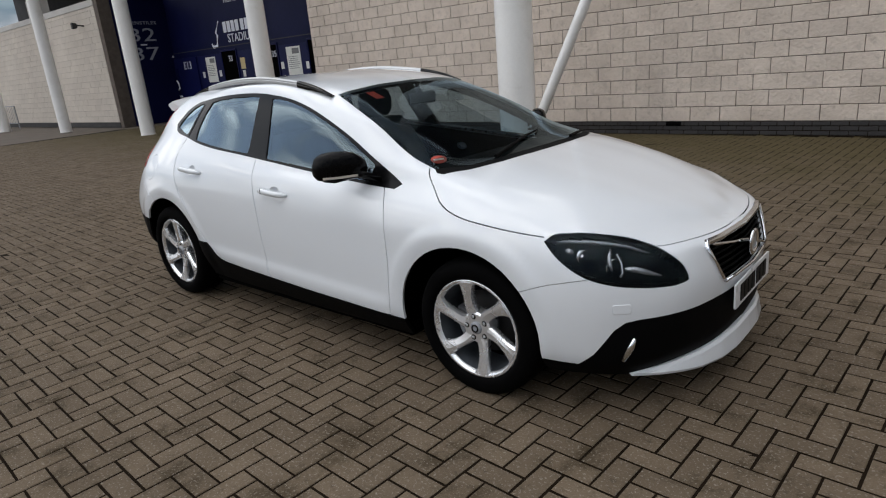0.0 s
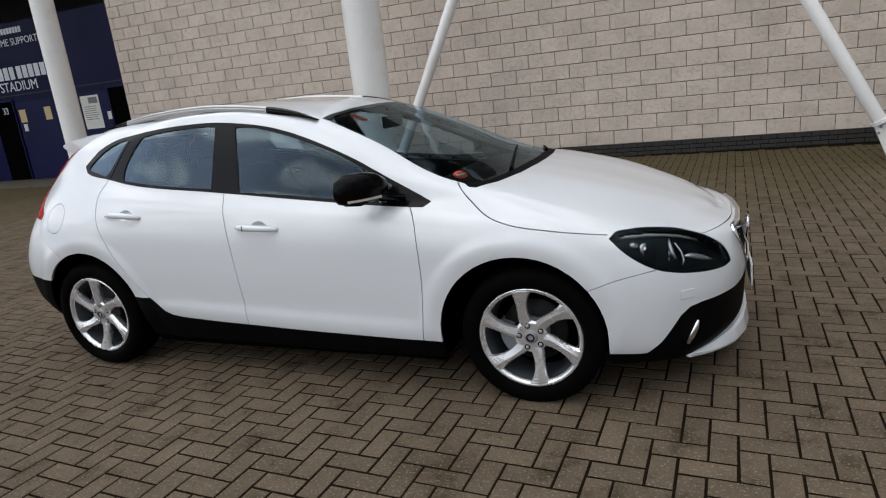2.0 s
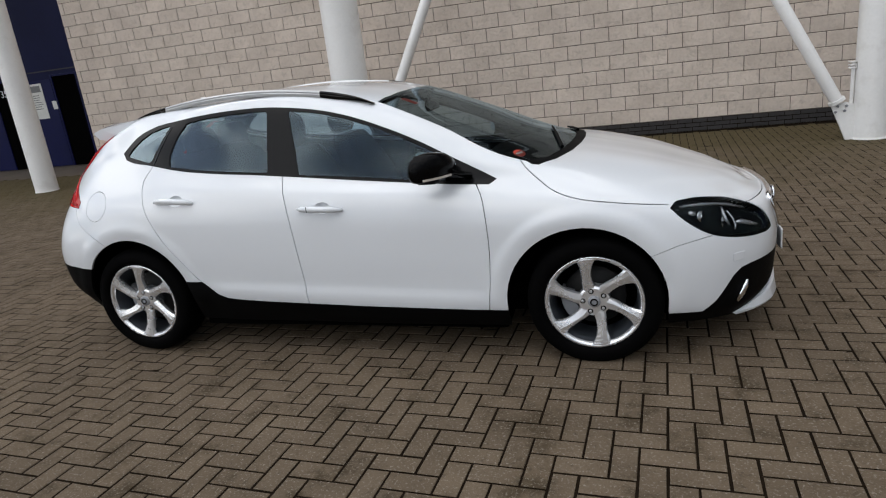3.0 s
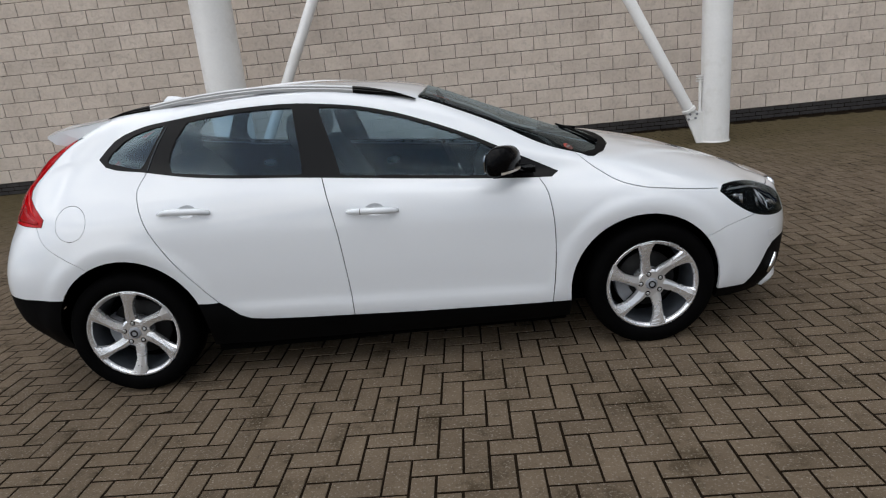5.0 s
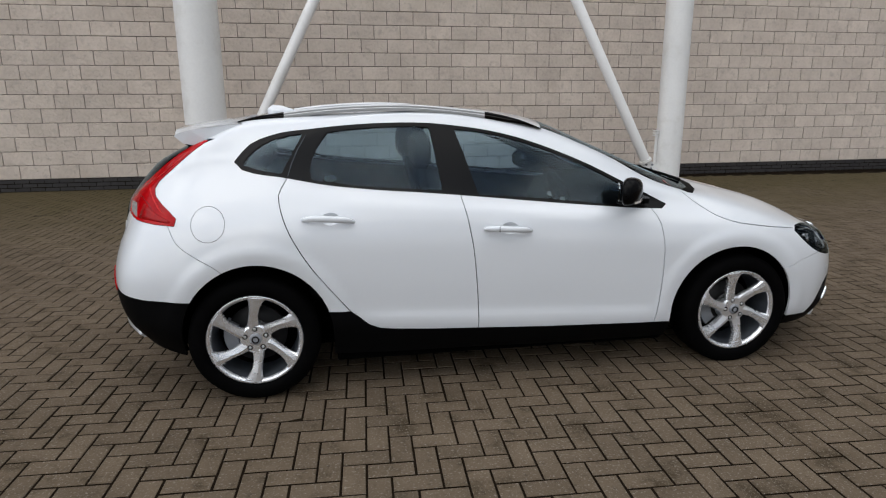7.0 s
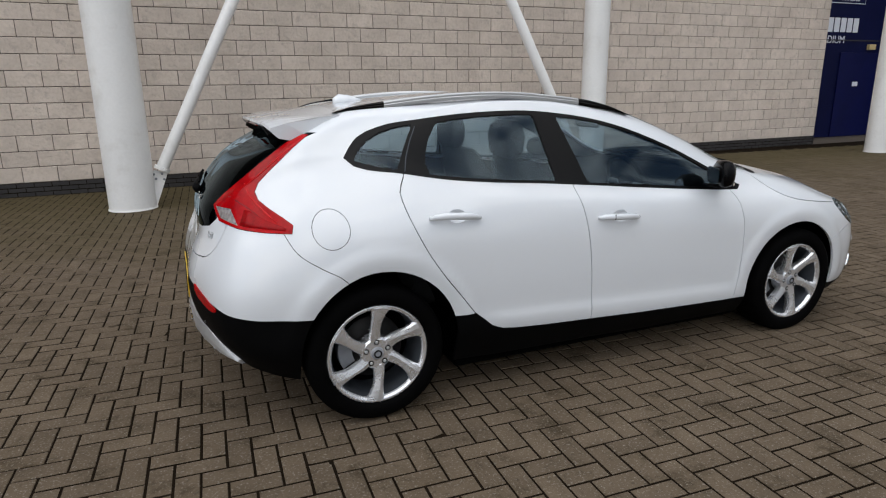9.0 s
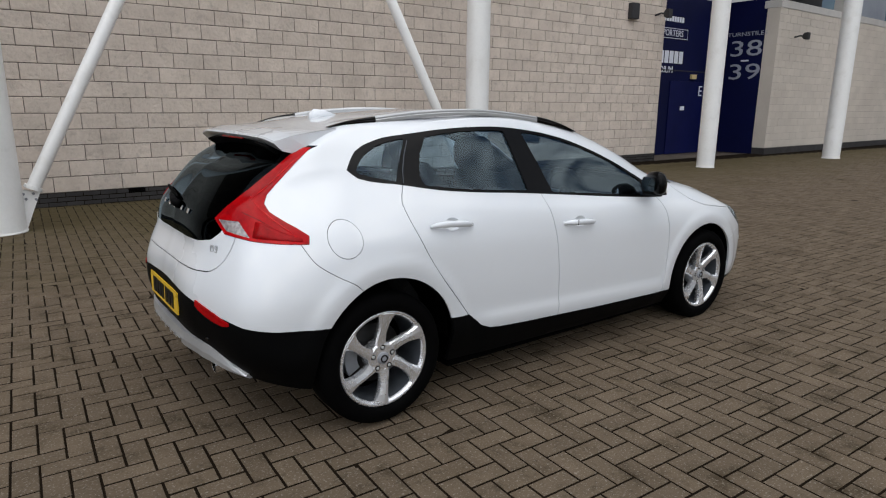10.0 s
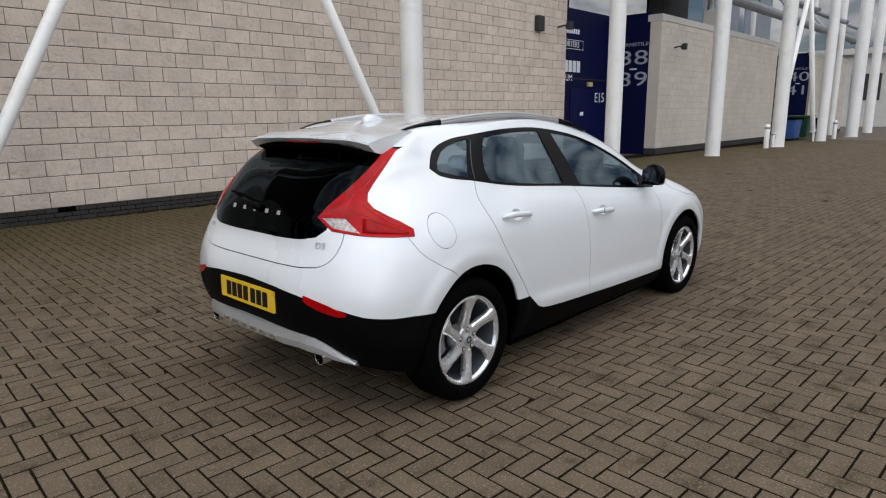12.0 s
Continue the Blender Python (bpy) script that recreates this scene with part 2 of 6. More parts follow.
red_dark = surface("red_lamp_inner", (0.66, 0.02, 0.02), (0.5, 0.012, 0.012), 14, 0.35, 0.0, 60, coat=0.05, spec=0.2)
lens_white = surface("clear_lamp_inner", (0.50, 0.47, 0.46), (0.22, 0.19, 0.19), 60, 0.2, 0.0, 90, metal=0.3)
seat_cloth = surface("charcoal_cloth", (0.014, 0.015, 0.017), (0.010, 0.0105, 0.012), 20, 0.9, 0.3, 300)
lining = surface("grey_headlining", (0.20, 0.20, 0.195), (0.17, 0.17, 0.165), 12, 0.95, 0.1, 300)
yellow_plate = surface("yellow_plate", (0.78, 0.50, 0.03), (0.72, 0.46, 0.02), 8, 0.3, 0.0)
white_plate = surface("white_plate", (0.72, 0.73, 0.74), (0.68, 0.69, 0.70), 8, 0.3, 0.0)
red_paint = surface("red_patch_and_sticker", (0.55, 0.06, 0.03), (0.48, 0.05, 0.03), 9, 0.4, 0.0)
orange_lens = surface("amber_lens", (0.55, 0.50, 0.45), (0.5, 0.45, 0.4), 9, 0.2, 0.0, coat=0.6)
bin_blue = surface("blue_bin_plastic", (0.02, 0.09, 0.30), (0.015, 0.07, 0.25), 4, 0.5, 0.05)
bin_green = surface("green_bin_plastic", (0.012, 0.06, 0.03), (0.01, 0.045, 0.022), 4, 0.5, 0.05)

# ---- building tools ----
def part(name, bm, material, parent=None, label="", smooth=False, kind="", category=""):
    """Links a bmesh as one mesh object, under a thing or a part if parent is given."""
    me = bpy.data.meshes.new(name)
    bmesh.ops.recalc_face_normals(bm, faces=bm.faces[:])
    bm.to_mesh(me)
    bm.free()
    me.materials.append(material)
    if smooth:
        me.polygons.foreach_set("use_smooth", [True] * len(me.polygons))
    ob = new(name, me)
    if parent:
        ob.parent = parent
    return tagged(ob, label, category, "", kind)


def thing(name, label, category, group="", kind="", at=None):
    ob = new(name)
    ob.empty_display_size = 0.1
    if at is not None:
        ob.matrix_basis = at
    return tagged(ob, label, category, group, kind)


def raw(name, verts, faces, material, parent=None, label="", smooth=False, normals=None, kind=""):
    me = bpy.data.meshes.new(name)
    me.from_pydata(verts, [], faces)
    me.materials.append(material)
    if smooth or normals is not None:
        me.polygons.foreach_set("use_smooth", [True] * len(me.polygons))
    if normals is not None:
        me.normals_split_custom_set_from_vertices(normals)
    ob = new(name, me)
    if parent:
        ob.parent = parent
    return tagged(ob, label, "", "", kind)


def box_bm(x0, x1, y0, y1, z0, z1, bevel=0.0, bm=None, seg=2):
    own = bm or bmesh.new()
    r = bmesh.ops.create_cube(own, size=1, matrix=Matrix.Translation(((x0 + x1) / 2, (y0 + y1) / 2, (z0 + z1) / 2)) @ Matrix.Diagonal((abs(x1 - x0), abs(y1 - y0), abs(z1 - z0), 1)))
    if bevel:
        edges = list({e for v in r["verts"] for e in v.link_edges})
        bmesh.ops.bevel(own, geom=edges, offset=bevel, segments=seg, profile=0.5, affect="EDGES")
    return own


def tube_bm(points, radii, sides=16, caps=True, bm=None):
    """A round bar through points, with a radius at each."""
    own = bm or bmesh.new()
    pts = [Vector(p) for p in points]
    radii = radii if hasattr(radii, "__len__") else [radii] * len(pts)
    rings = []
    for i, p in enumerate(pts):
        d = (pts[min(i + 1, len(pts) - 1)] - pts[max(i - 1, 0)]).normalized()
        side = d.cross(Vector((0, 0, 1)) if abs(d.z) < 0.9 else Vector((1, 0, 0))).normalized()
        up = side.cross(d)
        rings.append([own.verts.new(p + radii[i] * (math.cos(a) * side + math.sin(a) * up)) for a in (2 * math.pi * k / sides for k in range(sides))])
    for a, b in zip(rings, rings[1:]):
        for k in range(sides):
            own.faces.new((a[k], a[(k + 1) % sides], b[(k + 1) % sides], b[k]))
    if caps:
        own.faces.new(list(reversed(rings[0])))
        own.faces.new(rings[-1])
    bmesh.ops.recalc_face_normals(own, faces=own.faces)
    return own


def lathe_bm(profile, sides=48, axis="y", bm=None, centre=(0, 0, 0)):
    """Turns a profile of (radius, along) pairs round an axis."""
    own = bm or bmesh.new()
    rings = []
    for r, s in profile:
        ring = []
        for k in range(sides):
            a = 2 * math.pi * k / sides
            c, d = r * math.cos(a), r * math.sin(a)
            p = {"y": (c, s, d), "z": (c, d, s), "x": (s, c, d)}[axis]
            ring.append(own.verts.new(Vector(p) + Vector(centre)))
        rings.append(ring)
    for a, b in zip(rings, rings[1:]):
        for k in range(sides):
            own.faces.new((a[k], a[(k + 1) % sides], b[(k + 1) % sides], b[k]))
    bmesh.ops.recalc_face_normals(own, faces=own.faces)
    return own


def loft_bm(sections, closed=True, caps=True, bm=None):
    """Skins a run of equal-length outlines."""
    own = bm or bmesh.new()
    rings = [[own.verts.new(p) for p in s] for s in sections]
    n = len(rings[0])
    for a, b in zip(rings, rings[1:]):
        for k in range(n if closed else n - 1):
            own.faces.new((a[k], a[(k + 1) % n], b[(k + 1) % n], b[k]))
    if caps and closed:
        own.faces.new(list(reversed(rings[0])))
        own.faces.new(rings[-1])
    bmesh.ops.recalc_face_normals(own, faces=own.faces)
    return own


def rounded(cx, cy, hx, hy, r, n=5):
    """A rounded rectangle outline, as 2D points."""
    out = []
    for sx, sy, a0 in ((1, 1, 0), (-1, 1, 90), (-1, -1, 180), (1, -1, 270)):
        for k in range(n + 1):
            a = radians(a0 + 90 * k / n)
            out.append((cx + sx * (hx - r) + r * math.cos(a), cy + sy * (hy - r) + r * math.sin(a)))
    return out


def text_on(name, words, size, m, material, parent=None, label="", align="CENTER", depth=0.004):
    """Raised lettering in the built-in font, turned into a mesh."""
    cu = bpy.data.curves.new(name, "FONT")
    cu.body, cu.size, cu.extrude, cu.align_x, cu.align_y, cu.resolution_u = words, size, depth, align, "CENTER", 3
    tmp = bpy.data.objects.new(name, cu)
    scene.collection.objects.link(tmp)
    me = bpy.data.meshes.new_from_object(tmp.evaluated_get(bpy.context.evaluated_depsgraph_get()))
    bpy.data.objects.remove(tmp)
    me.materials.clear()
    me.materials.append(material)
    ob = new(name, me)
    ob.matrix_basis = m
    if parent:
        ob.parent = parent
    return tagged(ob, label)


def bars(name, m, widths, height, gap, material, parent, depth=0.003, label=""):
    """A row of plain upright bars in place of lettering."""
    x = -(sum(widths) + gap * (len(widths) - 1)) / 2
    ob = None
    for w in widths:
        if w:
            ob = part(name, box_bm(x, x + w, -height / 2, height / 2, -depth, depth), material, parent, label)
            ob.matrix_basis = m
        x += w + gap
    return ob


def brick_mesh(name, lx, ly, depth, chamfer, material):
    """One block, face up in +z, its edges chamfered."""
    v, f = [], []
    for z, ins in ((-depth, 0), (-chamfer, 0), (0, chamfer)):
        for sx, sy in ((-1, -1), (1, -1), (1, 1), (-1, 1)):
            v.append((sx * (lx / 2 - ins), sy * (ly / 2 - ins), z))
    f.append((8, 9, 10, 11))
    for r in (0, 4):
        for k in range(4):
            f.append((r + k, r + (k + 1) % 4, r + 4 + (k + 1) % 4, r + 4 + k))
    me = bpy.data.meshes.new(name)
    me.from_pydata(v, [], f)
    me.materials.append(material)
    return me


def brick_field(name, items, chamfer, depth, material, parent, frame_m, label=""):
    """Many chamfered blocks joined in one mesh: items are rows of (u, v, half u, half v, lift); frame_m carries (u, v, out) into the world."""
    it = np.array(items)
    n = len(it)
    s = np.array([(-1, -1), (1, -1), (1, 1), (-1, 1)])
    V = np.zeros((n, 12, 3))
    rng = np.random.RandomState(5)
    tilt = rng.normal(0, 0.0006, (n, 4))
    for r, (z, ins) in enumerate(((-depth, 0), (-chamfer, 0), (0, chamfer))):
        for k in range(4):
            V[:, r * 4 + k, 0] = it[:, 0] + s[k, 0] * (it[:, 2] - ins)
            V[:, r * 4 + k, 1] = it[:, 1] + s[k, 1] * (it[:, 3] - ins)
            V[:, r * 4 + k, 2] = it[:, 4] + z + (tilt[:, k] if r else 0)
    F = [(8, 9, 10, 11)] + [(r + k, r + (k + 1) % 4, r + 4 + (k + 1) % 4, r + 4 + k) for r in (0, 4) for k in range(4)]
    F = (np.array(F)[None] + 12 * np.arange(n)[:, None, None]).reshape(-1, 4)
    M = np.array(frame_m)
    V = V.reshape(-1, 3) @ M[:3, :3].T + M[:3, 3]
    me = bpy.data.meshes.new(name)
    me.vertices.add(len(V))
    me.vertices.foreach_set("co", V.ravel())
    me.loops.add(F.size)
    me.loops.foreach_set("vertex_index", F.ravel())
    me.polygons.add(len(F))
    me.polygons.foreach_set("loop_start", np.arange(0, F.size, 4))
    me.materials.append(material)
    me.update(calc_edges=True)
    me.validate()
    me.shade_flat()
    ob = new(name, me)
    if parent:
        ob.parent = parent
    return tagged(ob, label, "", "", "stuff")

# ---- ground ----
PAVE = (-24.0, 30.0, -6.0, 10.02)         # the stretch whose pavers are built one by one
tagged(part("ground", box_bm(-260, 260, -260, 260, -0.6, -0.016), far_paving_mat), "brown-grey block paving running off to the distance", "paving", "", "structure")
pavement = tagged(part("pavement", box_bm(PAVE[0] - 0.05, PAVE[1] + 0.05, PAVE[2] - 0.05, PAVE[3], -0.3, -0.0025), joint_mat), "brown-grey herringbone block paving with dark sanded joints", "paving", "", "structure")

# ---- stadium walls ----
WALL_Y, WX0, WX1 = 10.035, -12.48, 9.62     # face and ends of the long blockwork wall
COURSE, LENGTH, Z_FIRST = 0.2253, 0.4485, 0.205
wall_main = tagged(part("wall_main", box_bm(WX0 + 0.01, WX1 - 0.01, WALL_Y + 0.012, WALL_Y + 0.45, 0, 9.0), mortar_mat), "long pale buff split-face blockwork wall with grey mortar joints", "wall", "", "structure")
part("plinth", box_bm(WX0, WX1, WALL_Y - 0.004, WALL_Y + 0.1, 0, Z_FIRST - 0.006), joint_mat, wall_main, "dark engineering brick plinth")
tagged(part("wall_main_return_left", box_bm(WX0 - 0.002, WX0 + 0.4, WALL_Y + 0.02, 12.9, 0, 9.0), render_mat), "pale blockwork return of the long wall", "wall", "", "structure")
tagged(part("wall_main_return_right", box_bm(WX1 - 0.4, WX1 + 0.002, WALL_Y + 0.02, 11.3, 0, 9.0), render_mat), "pale blockwork return of the long wall", "wall", "", "structure")


def low_wall(name, x0, x1, y, top, label):
    w = tagged(part(name, box_bm(x0, x1, y, y + 0.45, 0.0, top), pale_mortar), label, "wall", "", "structure")
    rows = []
    k = 0
    z = 0.21
    while z < top - 0.02:
        h = min(COURSE, top - z)
        x = x0 - (LENGTH / 2 if k % 2 else 0)
        while x < x1:
            a, b = max(x, x0) + 0.003, min(x + LENGTH, x1) - 0.003
            if b - a > 0.05:
                rows.append(((a + b) / 2, z + h / 2, (b - a) / 2, h / 2 - 0.003, 0.012 + random.uniform(-0.002, 0.002)))
            x += LENGTH
        z += COURSE
        k += 1
    brick_field("block_face", rows, 0.004, 0.03, render_mat, w, Matrix(((1, 0, 0, 0), (0, 0, -1, y), (0, 1, 0, 0), (0, 0, 0, 1))))
    part("plinth", box_bm(x0 - 0.003, x1 + 0.003, y - 0.016, y + 0.46, 0, 0.20), plinth_mat, w, "dark brick plinth")
    part("coping", box_bm(x0 - 0.02, x1 + 0.02, y - 0.03, y + 0.5, top, top + 0.22, 0.01), cap_mat, w, "pale concrete coping")
    return w


wall_right = low_wall("wall_right", 14.65, 27.7, 9.5, 4.45, "cream blockwork wall with a pale coping and dark plinth")
part("end_face", box_bm(14.632, 14.648, 9.49, 9.895, 0.21, 4.44, 0.002), render_mat, wall_right, "cream blockwork end")
part("coping_block", box_bm(19.3, 20.2, 9.5, 9.95, 4.67, 5.3, 0.01), cap_mat, wall_right, "raised pale concrete block on the coping")
wall_far_right = low_wall("wall_far_right", 34.3, 43.0, 9.5, 4.45, "distant cream blockwork wall beside a turnstile recess")
wall_left = low_wall("wall_left", -48.0, -25.02, 10.4, 4.4, "cream blockwork wall with a pale coping")
tagged(part("wall_left_end", box_bm(-25.0, -24.72, 10.4, 12.9, 0, 4.6), mortar_mat), "brown-grey blockwork end of the wall", "wall", "", "structure")
part("coping_block", box_bm(-31.6, -30.4, 10.4, 10.85, 4.62, 5.3, 0.01), cap_mat, wall_left, "raised pale concrete block on the coping")


def recess(tag, x0, x1, y_back, y_front_l, y_front_r, panel_x, panel_y0, panel_y1, top, face):
    """A deep turnstile bay clad in dark blue sheet, with one clad side that carries the turnstile numbers."""
    back = tagged(part("recess_back_" + tag, box_bm(x0, x1, y_back, y_back + 0.15, 0, top), blue_mat), "dark blue sheet-clad back wall of a turnstile bay", "wall", "", "structure")
    side = tagged(part("recess_side_" + tag, box_bm(panel_x, panel_x + face * 0.1, panel_y0, panel_y1, 0, top), blue_mat), "dark blue clad side wall with turnstile numbers", "wall", "", "structure")
    part("cap_band", box_bm(x0, x1, y_back - 0.012, y_back - 0.001, 2.55, 2.58), dark_mat, back)
    return back, side


back_l, side_l = recess("left", -24.72, WX0 - 0.01, 12.9, 10.4, 10, -24.70, 10.85, 12.9, 4.6, -1)
back_r, side_r = recess("right", WX1 + 0.01, 14.65, 11.3, 10, 9.5, 14.64, 9.9, 11.3, 4.75, 1)
back_f, side_f = recess("far", 27.7, 34.3, 11.4, 9.5, 9.5, 34.28, 9.6, 11.4, 4.6, 1)
# solid ends between the recess and the low walls
tagged(part("wall_right_end", box_bm(14.66, 15.0, 9.93, 11.7, 0, 4.6), render_mat), "cream blockwork end of the low wall", "wall", "", "structure")

# ---- stand above ----
tagged(part("stand_soffit", loft_bm([[(x, 10.45, 6.6), (x, 26, 12.5), (x, 26, 13.0), (x, 10.45, 7.2)] for x in (-60, 27.5)]), dark_mat), "dark sloping underside of the seating stand", "soffit", "", "structure")
tagged(part("stand_rear_wall", box_bm(-60, 24, 19, 19.4, 0, 12), dark_mat), "dark rear of the stand behind the low walls", "wall", "", "structure")
tagged(part("stand_fascia", box_bm(-60, 27.5, 10.46, 10.9, 7.0, 13), dark_mat), "dark upper face of the stand", "wall", "", "structure")
for x0, x1 in ((24.2, 29.0), (31.3, 37.0), (38.2, 43.5)):
    tagged(part("stand_cladding", box_bm(x0, x1, 14.6, 14.7, 4.4, 9.5), dark_mat if x0 < 25 else sheet_mat), "grey-blue corrugated sheet cladding behind the steelwork", "cladding", "", "structure")

# ---- columns and struts ----
def column(x, y, r, top=12.0, lean=0.0, label="white-painted round steel column standing on the paving"):
    t = thing("steel_column", label, "column", "stadium columns", at=pose(x, y, 0))
    part("shaft", lathe_bm([(r, 0.0), (r, 0.02), (r, top / 2), (r, top)], 40, "z"), column_mat, t, smooth=True)
    part("base_ring", lathe_bm([(r + 0.012, 0.0), (r + 0.012, 0.012), (r, 0.02)], 40, "z"), column_mat, t, "thin weathered foot ring")
    return t


COLUMNS = [(-33.4, 8.85, 0.22), (-26.9, 9.1, 0.21), (-19.62, 8.9, 0.21), (-12.435, 8.539, 0.207), (-5.485, 8.312, 0.285), (1.606, 8.165, 0.202), (9.119, 8.187, 0.212), (15.0, 7.65, 0.235), (21.7, 7.5, 0.26), (27.9, 7.3, 0.22), (33.6, 7.1, 0.30), (36.0, 8.6, 0.17), (41.0, 7.6, 0.26)]
for cx, cy, cr in COLUMNS:
    column(cx, cy, cr)


def strut(x0, y0, x1, z1, r, side):
    """A sloping round strut pinned to a gusset at a column's foot."""
    t = thing("sloping_strut", "white-painted sloping steel strut pinned to a gusset beside a column", "strut", "stadium struts")
    a, b = Vector((x0, y0, 0.46)), Vector((x1, y0, z1))
    d = (b - a).normalized()
    part("bar", tube_bm([a + d * 0.02, a + d * 0.05, a + d * 0.10, b], [r * 0.55, r, r, r], 20), column_mat, t, smooth=True)
    part("collar", tube_bm([a + d * 0.02, a + d * 0.06], [r * 1.28, r * 1.28], 20), column_mat, t)
    s = side
    outline = [(x0 + 0.10 * s, 0.0), (x0 + 0.30 * s, 0.0), (x0 + 0.30 * s, 0.40), (x0 + 0.08 * s, 0.48), (x0 - 0.08 * s, 0.44)]
    part("gusset_plate", loft_bm([[(px, y0 - 0.02, pz) for px, pz in outline], [(px, y0 + 0.02, pz) for px, pz in outline]]), column_mat, t, "white steel gusset plate")
    for dx, dz in ((-0.03, 0.36), (0.07, 0.37), (-0.01, 0.43), (0.09, 0.43)):
        part("bolt", lathe_bm([(0.0, -0.018), (0.016, -0.018), (0.016, 0.0)], 8, "y", centre=(x0 + dx * s, y0 - 0.02, dz)), grey_steel_mat, t)
    return t


strut(-5.105, 8.318, -2.07, 6.4, 0.077, -1)
strut(1.227, 8.133, -1.986, 6.4, 0.077, 1)
strut(21.5, 7.55, 24.3, 6.3, 0.10, -1)
strut(27.2, 7.5, 24.3, 6.3, 0.10, 1)

# ---- the car: body surface ----
# Lines run from the nose round the flank to the tail, from the sill up to the centre line: rows of (forward, half width, height).
STATIONS = 17
line_floor = [(2.105, 0, .17), (2.085, .30, .17), (2.03, .50, .18), (1.94, .66, .19), (1.80, .76, .20), (1.66, .80, .20), (1.32, .81, .19), (.93, .82, .19), (.55, .82, .19),
              (.22, .82, .19), (-.2, .82, .20), (-.9, .82, .21), (-1.32, .81, .22), (-1.66, .80, .24), (-1.86, .70, .29), (-1.97, .45, .32), (-2.01, 0, .33)]
line_sill = [(2.19, 0, .27), (2.165, .30, .27), (2.10, .52, .28), (2.0, .68, .28), (1.85, .79, .28), (1.65, .85, .28), (1.32, .872, .29), (.93, .872, .29), (.55, .875, .30),
             (.22, .877, .31), (-.2, .878, .33), (-.9, .878, .37), (-1.32, .878, .38), (-1.66, .868, .38), (-1.91, .768, .40), (-2.035, .46, .42), (-2.065, 0, .42)]
line_low = [(2.205, 0, .40), (2.18, .30, .40), (2.12, .53, .40), (2.012, .695, .41), (1.86, .805, .42), (1.65, .865, .43), (1.32, .885, .43), (.93, .882, .43), (.55, .882, .44),
            (.22, .884, .45), (-.2, .886, .46), (-.9, .888, .49), (-1.32, .89, .50), (-1.66, .882, .50), (-1.935, .785, .51), (-2.07, .47, .53), (-2.092, 0, .53)]
line_mid = [(2.21, 0, .53), (2.185, .30, .53), (2.125, .53, .54), (2.015, .69, .55), (1.865, .80, .57), (1.65, .865, .59), (1.32, .892, .60), (.93, .885, .60), (.55, .886, .61),
            (.22, .888, .62), (-.2, .890, .64), (-.9, .893, .67), (-1.32, .897, .69), (-1.66, .885, .69), (-1.932, .785, .67), (-2.072, .47, .66), (-2.092, 0, .66)]
line_shoulder = [(2.195, 0, .62), (2.165, .30, .625), (2.11, .50, .64), (2.0, .665, .66), (1.86, .775, .68), (1.66, .838, .72), (1.32, .882, .755), (.93, .876, .77), (.55, .876, .79),
                 (.22, .876, .81), (-.2, .876, .83), (-.9, .874, .87), (-1.32, .872, .89), (-1.66, .835, .88), (-1.90, .735, .83), (-2.042, .46, .77), (-2.066, 0, .77)]
line_crease = [(2.172, 0, .69), (2.147, .27, .695), (2.095, .46, .70), (1.985, .62, .71), (1.85, .745, .735), (1.66, .812, .77), (1.32, .855, .83), (.93, .842, .86), (.55, .847, .885),
               (.22, .848, .91), (-.2, .848, .935), (-.9, .828, .985), (-1.32, .805, 1.00), (-1.66, .77, .985), (-1.87, .68, .93), (-2.005, .45, .86), (-2.03, 0, .86)]
line_belt = [(2.15, 0, .712), (2.125, .24, .715), (2.075, .41, .722), (1.975, .57, .735), (1.845, .70, .765), (1.65, .785, .80), (1.32, .80, .885), (.95, .775, .935), (.55, .79, .955),
             (.22, .79, .982), (-.2, .79, 1.02), (-.9, .755, 1.09), (-1.32, .69, 1.15), (-1.62, .665, 1.12), (-1.84, .60, 1.05), (-1.99, .42, .95), (-2.02, 0, .94)]
line_cant = [(2.135, 0, .715), (2.11, .18, .722), (2.055, .33, .74), (1.95, .47, .765), (1.83, .58, .80), (1.65, .66, .85), (1.32, .68, .945), (1.03, .70, 1.00), (.55, .71, 1.115),
             (.22, .66, 1.25), (-.2, .60, 1.36), (-.9, .595, 1.37), (-1.32, .615, 1.25), (-1.60, .61, 1.21), (-1.80, .55, 1.12), (-1.955, .38, 1.03), (-1.985, 0, 1.03)]
line_roof_edge = [(2.12, 0, .72), (2.095, .12, .73), (2.035, .24, .755), (1.93, .34, .802), (1.81, .42, .843), (1.64, .49, .90), (1.32, .50, .982), (1.08, .53, 1.02), (.58, .62, 1.20),
                  (.22, .555, 1.345), (-.2, .53, 1.425), (-.9, .525, 1.42), (-1.32, .50, 1.385), (-1.53, .55, 1.30), (-1.72, .51, 1.22), (-1.85, .34, 1.16), (-1.88, 0, 1.16)]
line_roof_mid = [(2.105, 0, .725), (2.08, .07, .735), (2.02, .14, .777), (1.915, .2, .82), (1.80, .24, .861), (1.63, .27, .92), (1.32, .28, .998), (1.12, .30, 1.035), (.62, .36, 1.235),
                 (.25, .32, 1.387), (-.2, .30, 1.455), (-.9, .30, 1.45), (-1.32, .29, 1.405), (-1.51, .31, 1.345), (-1.68, .28, 1.265), (-1.77, .19, 1.22), (-1.78, 0, 1.22)]
